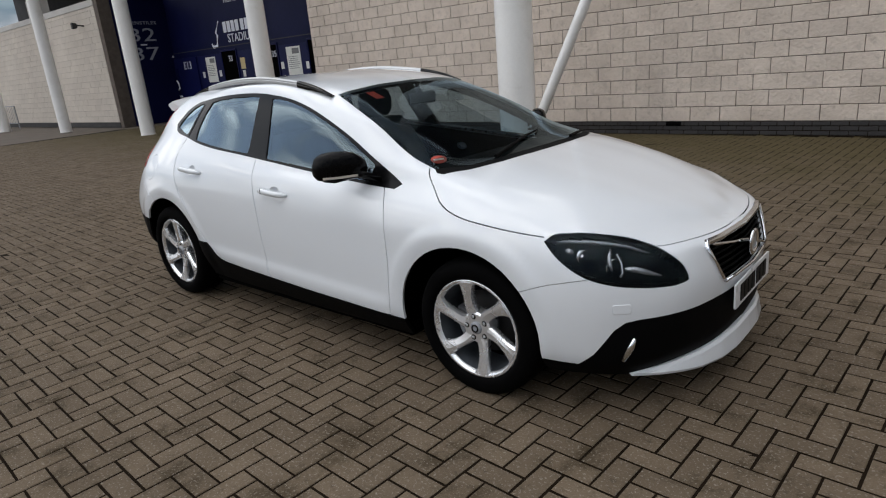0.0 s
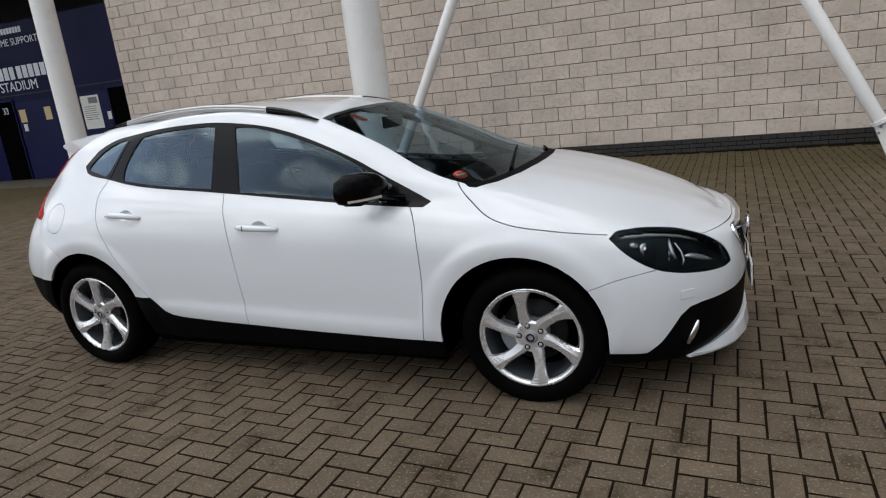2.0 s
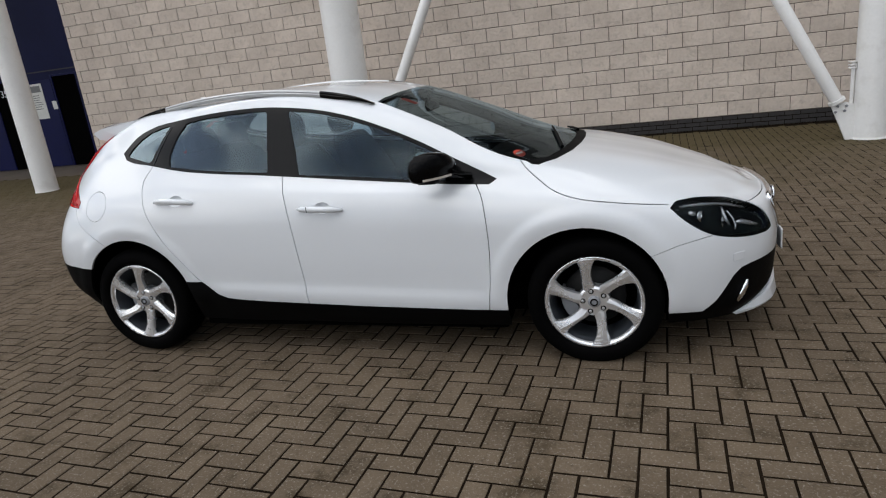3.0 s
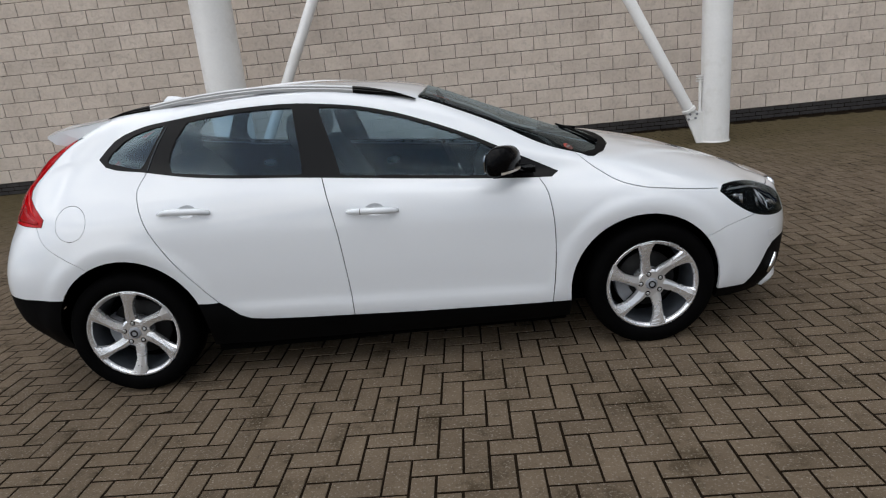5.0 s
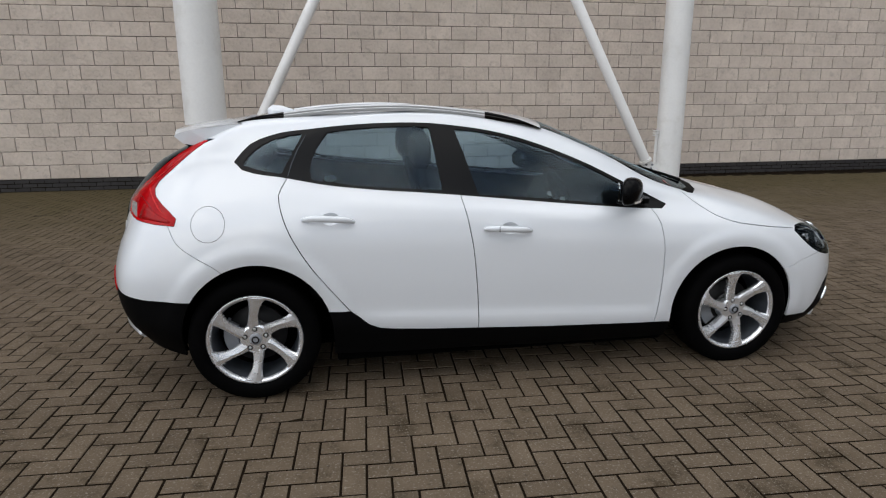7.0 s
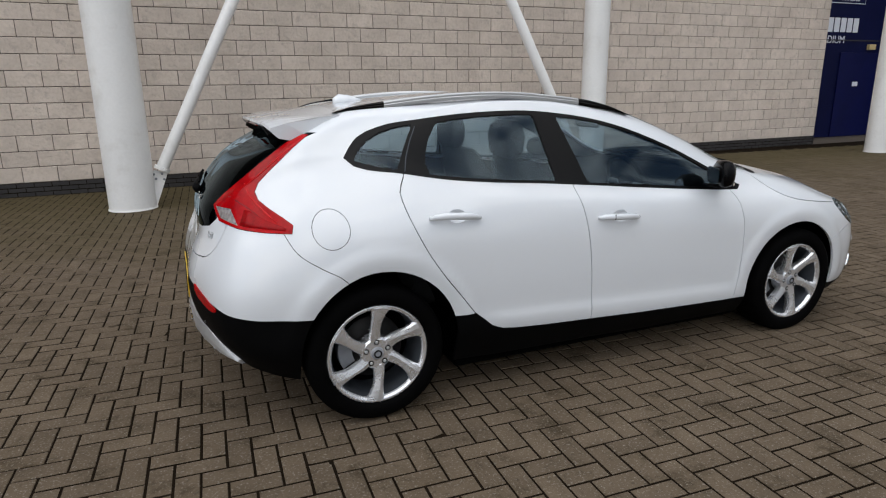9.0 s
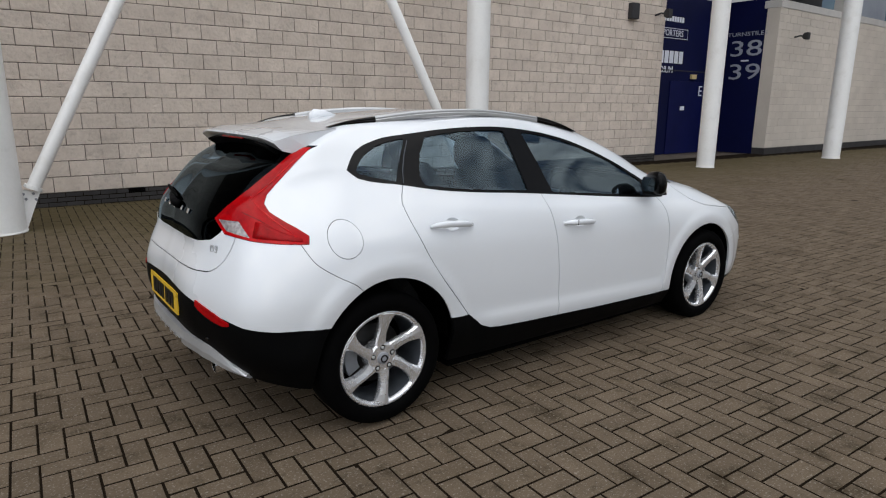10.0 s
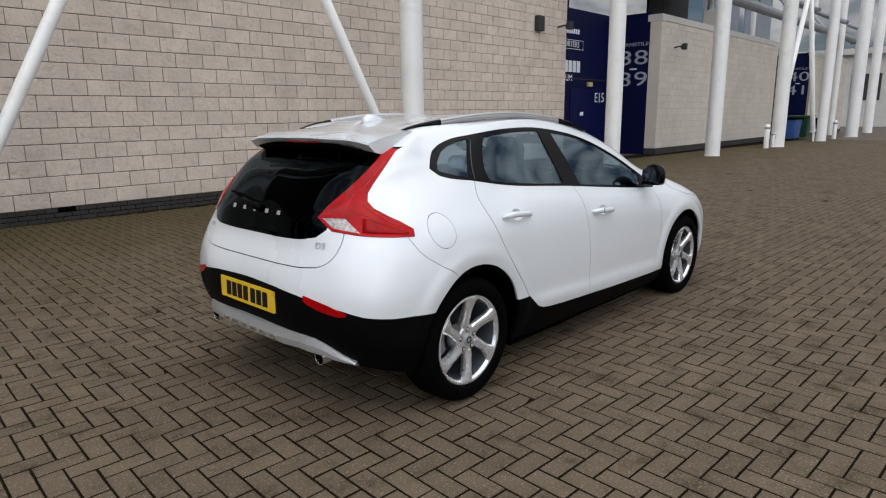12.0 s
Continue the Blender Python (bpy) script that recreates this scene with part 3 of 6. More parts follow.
line_spine = [(2.09, 0, .73), (2.07, 0, .74), (2.01, 0, .782), (1.91, 0, .825), (1.79, 0, .866), (1.62, 0, .925), (1.32, 0, 1.003), (1.14, 0, 1.04), (.64, 0, 1.245),
              (.26, 0, 1.40), (-.2, 0, 1.46), (-.9, 0, 1.457), (-1.32, 0, 1.41), (-1.50, 0, 1.36), (-1.60, 0, 1.31), (-1.66, 0, 1.28), (-1.69, 0, 1.265)]
NET = np.array([line_floor, line_sill, line_low, line_mid, line_shoulder, line_crease, line_belt, line_cant, line_roof_edge, line_roof_mid, line_spine])


def glide(values, knots, at):
    """Cubic glide through values given at knots (first axis), with tangents from the neighbours."""
    v, k = np.asarray(values, float), np.asarray(knots, float)
    d = np.diff(v, axis=0) / np.diff(k)[:, None]
    m = np.zeros_like(v)
    h = np.diff(k)[:, None]
    m[1:-1] = (d[:-1] * h[1:] + d[1:] * h[:-1]) / (h[1:] + h[:-1])
    m[0], m[-1] = d[0], d[-1]
    i = np.clip(np.searchsorted(k, at, side="right") - 1, 0, len(k) - 2)
    H = (k[i + 1] - k[i])[:, None]
    s = ((at - k[i])[:, None]) / H
    return v[i] * (2 * s**3 - 3 * s**2 + 1) + m[i] * H * (s**3 - 2 * s**2 + s) + v[i + 1] * (3 * s**2 - 2 * s**3) + m[i + 1] * H * (s**3 - s**2)


def knots_of(net, axis):
    step = np.linalg.norm(np.diff(net, axis=axis), axis=2).mean(axis=1 - axis)
    return np.concatenate([[0], np.cumsum(np.maximum(step, 0.02))])


KU, KV = knots_of(NET, 1), knots_of(NET, 0)
def spread(k, step):
    return np.concatenate([np.linspace(a, b, max(2, int(math.ceil((b - a) / step))), endpoint=False) for a, b in zip(k, k[1:])] + [[k[-1]]])


AT_U, AT_V = spread(KU, 0.024), spread(KV, 0.020)
rows = np.stack([glide(NET[r], KU, AT_U) for r in range(len(NET))])                      # lines, u, 3
GRID = glide(rows.reshape(len(NET), -1), KV, AT_V).reshape(len(AT_V), len(AT_U), 3)      # v, u, 3
GRID[:, :, 1] = np.maximum(GRID[:, :, 1], 0)
GRID[:, 0, 1] = GRID[:, -1, 1] = 0
# flared lips round the wheel openings and a folded lower edge along the doors
for j in range(GRID.shape[0]):
    for i in range(GRID.shape[1]):
        X, h, z = GRID[j, i]
        if h > .70 and .2 < z < .9:
            for cx, cz, r, rx in ((1.285, .335, .376, .368), (-1.305, .345, .380, .372)):
                k = math.hypot((X - cx) / rx, (z - cz) / r)
                s_ = max(0.0, min(1.0, (1.31 - k) / .14))
                tuck = max(0.0, min(1.2, (1.17 - k) / .17))
                GRID[j, i, 1] += (.009 * s_ * s_ * (3 - 2 * s_) - .008 * tuck * tuck) * min(1.0, max(0.0, (z - .26) / .1))
            if -.80 < X < .85:
                fold = np.interp(X, [-.8, .85], [.44, .37]) - z
                s_ = max(0.0, min(1.0, fold / .035 + .5))
                GRID[j, i, 1] += .007 * s_ * min(1.0, (X + .80) / .1, (.85 - X) / .1)
GRID[-1, :, 1] = 0
du, dv = np.gradient(GRID, axis=1), np.gradient(GRID, axis=0)
NRM = np.cross(dv, du)
NRM /= np.maximum(np.linalg.norm(NRM, axis=2, keepdims=True), 1e-9)
NRM[:, 0, 1] = NRM[:, -1, 1] = 0
NRM[-1, :, 1] = 0
away = GRID - np.array([0, 0, 0.75])
if (NRM * away).sum(axis=2).mean() < 0:
    NRM = -NRM
NRM[:, 0] = np.where(np.linalg.norm(NRM[:, 0], axis=1, keepdims=True) < 0.2, NRM[:, 1], NRM[:, 0])

skin = bmesh.new()
n_layer = skin.verts.layers.float_vector.new("n")
sv = []
for j in range(GRID.shape[0]):
    sv.append([])
    for i in range(GRID.shape[1]):
        v = skin.verts.new(GRID[j, i])
        v[n_layer] = Vector(NRM[j, i])
        sv[-1].append(v)
for j in range(GRID.shape[0] - 1):
    for i in range(GRID.shape[1] - 1):
        skin.faces.new((sv[j][i], sv[j][i + 1], sv[j + 1][i + 1], sv[j + 1][i]))
bmesh.ops.remove_doubles(skin, verts=skin.verts, dist=1e-4)

SIDE = (Vector((1, 0, 0)), Vector((0, 0, 1)))
PLAN = (Vector((1, 0, 0)), Vector((0, 1, 0)))
ENDS = (Vector((0, 1, 0)), Vector((0, 0, 1)))
NOSE = (Vector((1, -1, 0)), Vector((0, 0, 1)))
TAIL = (Vector((1, 1, 0)), Vector((0, 0, 1)))


def score(path, view, where, closed=False, width=0.0):
    """Scores the skin along a path seen in a view, so that panels can be parted there with clean edges."""
    U, W = view
    D = U.cross(W)
    paths = [path]
    if width:
        paths = [shifted(path, width / 2), shifted(path, -width / 2)]
    for p in paths:
        pts = list(p) + ([p[0]] if closed else [])
        xs, ys = [q[0] for q in pts], [q[1] for q in pts]
        lo, hi = (min(xs) - 0.05, min(ys) - 0.05), (max(xs) + 0.05, max(ys) + 0.05)
        cand = {}
        for f in skin.faces:
            c = f.calc_center_median()
            if where(c) and lo[0] < c.dot(U) < hi[0] and lo[1] < c.dot(W) < hi[1]:
                cand[f] = 1
        for (x0, y0), (x1, y1) in zip(pts, pts[1:]):
            a, b = (min(x0, x1) - 1e-4, min(y0, y1) - 1e-4), (max(x0, x1) + 1e-4, max(y0, y1) + 1e-4)
            pick = []
            for f in cand:
                us = [v.co.dot(U) for v in f.verts]
                ws = [v.co.dot(W) for v in f.verts]
                if max(us) >= a[0] and min(us) <= b[0] and max(ws) >= a[1] and min(ws) <= b[1]:
                    pick.append(f)
            if not pick:
                continue
            along = U / U.length_squared * (x1 - x0) + W / W.length_squared * (y1 - y0)
            origin = U / U.length_squared * x0 + W / W.length_squared * y0
            n = along.cross(D)
            if n.length < 1e-9:
                continue
            geom = set(pick)
            for f in pick:
                geom.update(f.edges)
                geom.update(f.verts)
            r = bmesh.ops.bisect_plane(skin, geom=list(geom), dist=1e-6, plane_co=origin, plane_no=n.normalized())
            for g in r["geom"]:
                if isinstance(g, bmesh.types.BMFace):
                    cand[g] = 1
            cand = {f: 1 for f in cand if f.is_valid}


def shifted(path, d):
    out = []
    for i, (x, y) in enumerate(path):
        x0, y0 = path[max(i - 1, 0)]
        x1, y1 = path[min(i + 1, len(path) - 1)]
        l = math.hypot(x1 - x0, y1 - y0) or 1
        out.append((x - d * (y1 - y0) / l, y + d * (x1 - x0) / l))
    return out


def curve2(points, n=40, closed=False):
    """A smooth run through a few 2D points."""
    p = np.array(list(points) + ([points[0]] if closed else []), float)
    k = np.concatenate([[0], np.cumsum(np.linalg.norm(np.diff(p, axis=0), axis=1))])
    out = glide(p, k, np.linspace(0, k[-1], n))
    return [tuple(q) for q in (out[:-1] if closed else out)]


def filleted(points, r):
    """A polygon with its sharp corners rounded off."""
    out = []
    n = len(points)
    for i in range(n):
        a, b, c = Vector(points[i - 1]), Vector(points[i]), Vector(points[(i + 1) % n])
        d0, d1 = a - b, c - b
        if d0.angle(d1, math.pi) > radians(152):
            out.append(tuple(b))
            continue
        k = min(r, d0.length * .45, d1.length * .45)
        p, q = b + d0.normalized() * k, b + d1.normalized() * k
        for t_ in (0, .25, .5, .75, 1):
            out.append(tuple(p * (1 - t_) ** 2 + b * 2 * t_ * (1 - t_) + q * t_ * t_))
    return out


def inside(p, poly):
    x, y, hit = p[0], p[1], False
    for (x0, y0), (x1, y1) in zip(poly, poly[1:] + poly[:1]):
        if (y0 > y) != (y1 > y) and x < x0 + (y - y0) / (y1 - y0) * (x1 - x0):
            hit = not hit
    return hit


def near(p, path, d):
    for (x0, y0), (x1, y1) in zip(path, path[1:]):
        dx, dy = x1 - x0, y1 - y0
        t = max(0, min(1, ((p[0] - x0) * dx + (p[1] - y0) * dy) / (dx * dx + dy * dy or 1)))
        if math.hypot(p[0] - x0 - t * dx, p[1] - y0 - t * dy) < d:
            return True
    return False


def arch(cx, cz, r, rx):
    return [(cx + rx * math.cos(a), cz + r * math.sin(a)) for a in (math.pi * k / 24 for k in range(25))] + [(cx - rx * 1.0, 0.1), (cx + rx * 1.0, 0.1)]


arch_front, arch_rear = arch(1.285, 0.335, 0.376, 0.368), arch(-1.305, 0.345, 0.380, 0.372)
dlo_top = curve2([(-1.392, 1.20), (-1.318, 1.28), (-1.195, 1.33), (-1.009, 1.357), (-.835, 1.375), (-.599, 1.386), (-.421, 1.384), (-.242, 1.367), (-.061, 1.339), (.119, 1.293), (.299, 1.229), (.479, 1.153), (.658, 1.063), (.778, 1.003), (.895, .943)], 44)
dlo_low = curve2([(.895, .943), (.902, .928), (.87, .922), (.814, .924), (.459, .952), (.156, .981), (-.141, 1.012), (-.433, 1.04), (-.719, 1.063), (-.943, 1.088), (-1.144, 1.124), (-1.345, 1.160), (-1.386, 1.178), (-1.392, 1.20)], 40)
DLO = dlo_top + dlo_low[1:-1]
B_REAR, B_FRONT = ((-.392, 1.40), (-.345, 1.0)), ((-.285, 1.40), (-.172, 1.0))
line_b = curve2([(-.27, 1.05), (-.267, 1.034), (-.242, .924), (-.215, .775), (-.196, .593), (-.185, .437), (-.183, .20)], 20)
line_f = curve2([(.775, .96), (.789, .934), (.82, .882), (.842, .775), (.85, .62), (.842, .462), (.824, .295), (.815, .2)], 20)
line_r = curve2([(-1.125, 1.15), (-1.135, 1.12), (-1.174, 1.045), (-1.167, .988), (-1.134, .887), (-1.091, .799), (-1.015, .678), (-.937, .576), (-.841, .453), (-.775, .372), (-.74, .34)], 26)
sill_edge = [(1.0, .286), (.922, .289), (.456, .304), (.148, .314), (-.185, .329), (-.45, .340), (-.628, .352), (-.70, .362), (-.755, .385), (-.80, .425), (-.845, .462), (-1.1, .466)]
quarter_glass = filleted([(-1.352, 1.183), (-1.325, 1.222), (-1.27, 1.270), (-1.205, 1.303), (-1.13, 1.323), (-1.045, 1.337), (-1.085, 1.275), (-1.160, 1.138), (-1.24, 1.156)], .02)
rear_glass = filleted([(-1.012, 1.112), (-1.022, 1.16), (-1.012, 1.205), (-.985, 1.265), (-.93, 1.340), (-.82, 1.355), (-.70, 1.363), (-.58, 1.367), (-.48, 1.367), (-.398, 1.362), (-.376, 1.20), (-.355, 1.048), (-.60, 1.066), (-.80, 1.085)], .014)
front_glass = filleted([(-.172, 1.026), (-.205, 1.15), (-.268, 1.352), (-.16, 1.342), (-.06, 1.324), (.03, 1.302), (.12, 1.277), (.21, 1.247), (.30, 1.213), (.39, 1.177), (.48, 1.136), (.60, 1.074), (.695, 1.024), (.675, .946), (.45, .966), (.15, .998)], .014)
screen = [(1.03, .685), (.90, .668), (.65, .617), (.42, .573), (.235, .532), (.262, .40), (.285, .2), (.292, -.05), (1.21, -.05), (1.20, .2), (1.175, .40), (1.12, .58)]
cowl = [(1.055, .705), (1.03, .685), (1.12, .58), (1.175, .40), (1.20, .2), (1.21, -.05), (1.265, -.05), (1.255, .2), (1.225, .42), (1.16, .60), (1.09, .70)]
bonnet_side = curve2([(.975, 1.045), (.985, 1.03), (1.02, .993), (1.06, .955), (1.10, .924), (1.15, .888), (1.20, .864), (1.26, .845), (1.43, .815), (1.66, .784)], 24)
bonnet_line = curve2([(1.90, .68), (1.95, .615), (2.0, .56), (2.065, .44), (2.11, .30), (2.135, .15), (2.14, -.05)], 22)
bonnet = bonnet_line + [(1.2, -.05), (1.2, .9), (1.7, .9)]
head_lamp = curve2([(.848, .770), (.890, .788), (1.0, .794), (1.18, .781), (1.36, .750), (1.50, .701), (1.590, .630), (1.602, .598), (1.55, .587), (1.42, .587), (1.28, .596), (1.14, .612), (1.02, .640), (.945, .676), (.878, .730)], 70, True)
tail_lamp = [(-.972, 1.30), (-1.058, 1.215), (-1.130, 1.145), (-1.166, 1.105), (-1.168, 1.072), (-1.125, 1.040), (-1.03, 1.006), (-.94, .976), (-.866, .946), (-.858, .914), (-1.0, .918), (-1.20, .927), (-1.40, .943), (-1.50, 1.0), (-1.43, 1.05), (-1.29, 1.13), (-1.15, 1.22), (-1.055, 1.30)]
tail_clear = [(-1.21, .937), (-1.39, .955), (-1.465, .998), (-1.31, .998)]
rear_window = [(.0 - .05, .888), (.20, .888), (.38, .894), (.47, .910), (.515, .945), (.53, 1.0), (.545, 1.1), (.555, 1.2), (.56, 1.31), (-.05, 1.31)]
hatch_line = curve2([(.60, .945), (.605, .90), (.59, .83), (.54, .788), (.46, .775), (.30, .77), (-.05, .768)], 26)
bumper_line = [(-.70, .548), (-.77, .553), (-1.0, .562), (-1.2, .580), (-1.318, .600), (-1.45, .615), (-1.65, .645), (-1.82, .662), (-2.2, .672)]
grille = [(.382, .686), (.375, .697), (.25, .702), (-.05, .702), (-.05, .525), (.285, .525), (.305, .531), (.318, .548)]
intake = [(.60, .15), (.60, .270), (.99, .262), (1.06, .315), (1.16, .425), (1.22, .458), (1.30, .468), (1.5, .472), (1.75, .474), (2.3, .474), (2.3, .15)]
fuel_ring = [(-1.509 + .081 * math.cos(a), .922 + .081 * math.sin(a)) for a in (2 * math.pi * k / 32 for k in range(33))]

cups = [[(cx + .047 * math.cos(a), cz + .030 * math.sin(a)) for a in (2 * math.pi * k / 20 for k in range(20))] for cx, cz in ((-.020, .858), (-.928, .932))]
GAP = 0.0045
score(arch_front, SIDE, lambda c: c.y > 0.5, True)
score(arch_rear, SIDE, lambda c: c.y > 0.5, True)
score(DLO, SIDE, lambda c: c.y > 0.45 and c.z > 0.85, True)
for g in (quarter_glass, rear_glass, front_glass):
    score(g, SIDE, lambda c: c.y > 0.45 and c.z > 0.9, True)
seam_front = curve2([(1.575, .56), (1.65, .590), (1.75, .616), (1.88, .642)], 12)
seam_rear = curve2([(-1.705, .915), (-1.665, .84), (-1.58, .775), (-1.48, .715), (-1.45, .685)], 14)
score(seam_front, SIDE, lambda c: c.y > .6 and c.x > 1.4 and c.z < .75, False, .003)
score(seam_rear, SIDE, lambda c: c.y > .6 and c.x < -1.4, False, .003)
for g in (line_b, line_f, line_r):
    score(g, SIDE, lambda c: c.y > 0.7 and c.z > 0.2, False, GAP)
score(sill_edge, SIDE, lambda c: c.y > 0.7 and c.z < 0.6)
score(screen, PLAN, lambda c: c.z > 0.97, True)
score(cowl, PLAN, lambda c: c.z > 0.9 and c.x > 0.9, True)
score(bonnet_line, PLAN, lambda c: c.z > 0.69, False, GAP)
score(bonnet_side, SIDE, lambda c: c.z > 0.75 and c.y > 0.6, False, GAP)
score(head_lamp, NOSE, lambda c: c.x > 1.4 and c.z > 0.5, True)
score(tail_lamp, TAIL, lambda c: c.x < -1.3 and c.z > 0.85, True)
score(tail_clear, TAIL, lambda c: c.x < -1.3 and c.z > 0.85, True)
score(rear_window, ENDS, lambda c: c.x < -1.45 and c.z > 0.85, True)
score(hatch_line, ENDS, lambda c: c.x < -1.7 and c.z > 0.7 and c.z < 1.0, False, GAP)
score(bumper_line, TAIL, lambda c: c.x < -1.45 and c.z < 0.75)
score(grille, ENDS, lambda c: c.x > 1.9, True)
score(intake, NOSE, lambda c: c.x > 1.5 and c.z < 0.6, True)
score(fuel_ring, SIDE, lambda c: c.y > 0.7, False, 0.0026)

for g in cups:
    score(g, SIDE, lambda c: c.y > 0.7, True)

skin.normal_update()
regions = {}
for f in skin.faces:
    c = f.calc_center_median()
    X, h, z = c
    s, pl, en, no, ta = (X, z), (X, h), (h, z), (X - h, z), (X + h, z)
    name = "body_shell"
    if h > 0.5 and (inside(s, arch_front) or inside(s, arch_rear)):
        name = "opening"
    elif h > .7 and (inside(s, cups[0]) or inside(s, cups[1])):
        name = "opening"
    elif h > 0.45 and z > 0.9 and inside(s, DLO) and X < 1:
        name = "quarter_pane" if inside(s, quarter_glass) else "rear_door_pane" if inside(s, rear_glass) else "front_door_pane" if inside(s, front_glass) else "window_trim"
    elif X > 0.15 and z > 0.97 and inside(pl, screen):
        name = "windscreen"
    elif X > 0.9 and z > 0.9 and inside(pl, cowl):
        name = "scuttle"
    elif X > 1.4 and z > 0.5 and inside(no, head_lamp):
        name = "headlamp"
    elif X > 1.9 and inside(en, grille):
        name = "grille"
    elif X > 1.5 and z < 0.6 and inside(no, intake):
        name = "front_bumper_insert"
    elif X > 1 and z > 0.69 and (near(pl, bonnet_line, GAP / 2) or (h > .6 and near(s, bonnet_side, GAP / 2))):
        name = "gap"
    elif X > .97 and z > 0.69 and (z > np.interp(X, [q[0] for q in bonnet_side], [q[1] for q in bonnet_side]) if X < 1.66 else inside(pl, bonnet)):
        name = "bonnet"
    elif X < -1.3 and z > 0.85 and inside(ta, tail_lamp):
        name = "tail_clear" if inside(ta, tail_clear) else "tail_lamp"
    elif X < -1.45 and z > 0.85 and inside(en, rear_window):
        name = "rear_window"
    elif X < -1.7 and .7 < z < 1 and near(en, hatch_line, GAP / 2):
        name = "gap"
    elif X < -1.7 and .76 < z < 1 and h < .61 and inside(en, hatch_line + [(-.05, 1.0), (.6, 1.0)]):
        name = "tailgate"
    elif X < -1.45 and z < np.interp(-(X + h), [-q[0] for q in bumper_line], [q[1] for q in bumper_line]):
        name = "rear_bumper_insert"
    elif h > .6 and z < .93 and (near(s, seam_front, .0015) or near(s, seam_rear, .0015)):
        name = "gap"
    elif h > .7 and near(s, fuel_ring, .0013):
        name = "gap"
    elif h > .7 and inside(s, fuel_ring):
        name = "fuel_flap"
    elif -1.1 < X < 1.0 and h > .7 and z < np.interp(-X, [-q[0] for q in sill_edge], [q[1] for q in sill_edge]):
        name = "sill_cladding"
    elif z < 0.26 and h < 0.86 and -1.7 < X < 1.7:
        name = "sill_cladding"
    elif h > .7 and z > .25 and (near(s, line_b, GAP / 2) or near(s, line_f, GAP / 2) or (near(s, line_r, GAP / 2))):
        name = "gap"
    elif h > .7 and z < 1.13 and X < np.interp(z, [q[1] for q in line_f[::-1]], [q[0] for q in line_f[::-1]]):
        xb = np.interp(z, [q[1] for q in line_b[::-1]], [q[0] for q in line_b[::-1]])
        xr = np.interp(z, [q[1] for q in line_r[::-1]], [q[0] for q in line_r[::-1]])
        if X > xb:
            name = "front_door"
        elif X > xr:
            name = "rear_door"
    regions.setdefault(name, []).append(f)

# ---- the car: panels ----
CAR_AT = pose(-2.832, 2.725, -0.0045, 0, 0.25, 0) @ Matrix.Diagonal((1.006, 1, 1, 1))
car = thing("car", "white five-door hatchback with black lower cladding, parked on the paving", "car", at=CAR_AT)


def panel(name, faces, material, parent, sides="RL", label="", thick=0.014, inset=0.0):
    """Parts some of the skin off as a panel with folded edges; sides R, L or both halves in one."""
    verts, out, nrm = [], [], []
    edge_use = {}
    for f in faces:
        for e in f.edges:
            edge_use[e] = edge_use.get(e, 0) + 1
    for side in sides:
        sg = -1 if side == "R" else 1
        index = {}

        def at(v):
            if v not in index:
                n = v[n_layer].normalized()
                p = v.co - n * inset
                index[v] = len(verts)
                verts.append((p.x, sg * p.y, p.z))
                nrm.append((n.x, sg * n.y, n.z))
            return index[v]

        for f in faces:
            loop = [at(v) for v in f.verts]
            n = sum((v[n_layer] for v in f.verts), Vector())
            if (f.normal.dot(n) < 0) != (sg < 0):
                loop.reverse()
            out.append(loop)
        if thick:
            for e, k in edge_use.items():
                a, b = e.verts
                if k == 1 and not (a.co.y < 1e-4 and b.co.y < 1e-4):
                    base = len(verts)
                    for v, d in ((a, 0), (b, 0), (b, thick), (a, thick)):
                        p = v.co - v[n_layer].normalized() * (inset + d)
                        verts.append((p.x, sg * p.y, p.z))
                        nrm.append((0, 0, 0))
                    out.append((base, base + 1, base + 2, base + 3))
    return raw(name, verts, out, material, parent, label, True, nrm)


R = lambda n: regions.get(n, [])
panel("body_shell", R("body_shell"), paint, car, "RL", "white painted steel body")
# black skin behind the panels, painted in place of the shade in their gaps
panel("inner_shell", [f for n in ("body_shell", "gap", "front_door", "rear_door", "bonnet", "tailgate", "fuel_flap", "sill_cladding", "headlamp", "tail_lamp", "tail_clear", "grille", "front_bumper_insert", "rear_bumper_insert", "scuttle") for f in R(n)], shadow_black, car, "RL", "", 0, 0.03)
panel("bonnet", R("bonnet"), paint, car, "RL")
panel("scuttle", R("scuttle"), black_plastic, car, "RL", "black plastic scuttle under the windscreen")
panel("windscreen", R("windscreen"), glass_screen, car, "RL", "clear windscreen glass", 0)
panel("rear_window", R("rear_window"), glass_rear, car, "RL", "dark tailgate glass", 0)
tailgate = panel("tailgate", R("tailgate"), paint, car, "RL")
panel("rear_bumper_insert", R("rear_bumper_insert"), black_plastic, car, "RL", "black plastic lower rear bumper")
panel("front_bumper_insert", R("front_bumper_insert"), black_plastic, car, "RL", "black plastic lower front bumper")
doors = {}
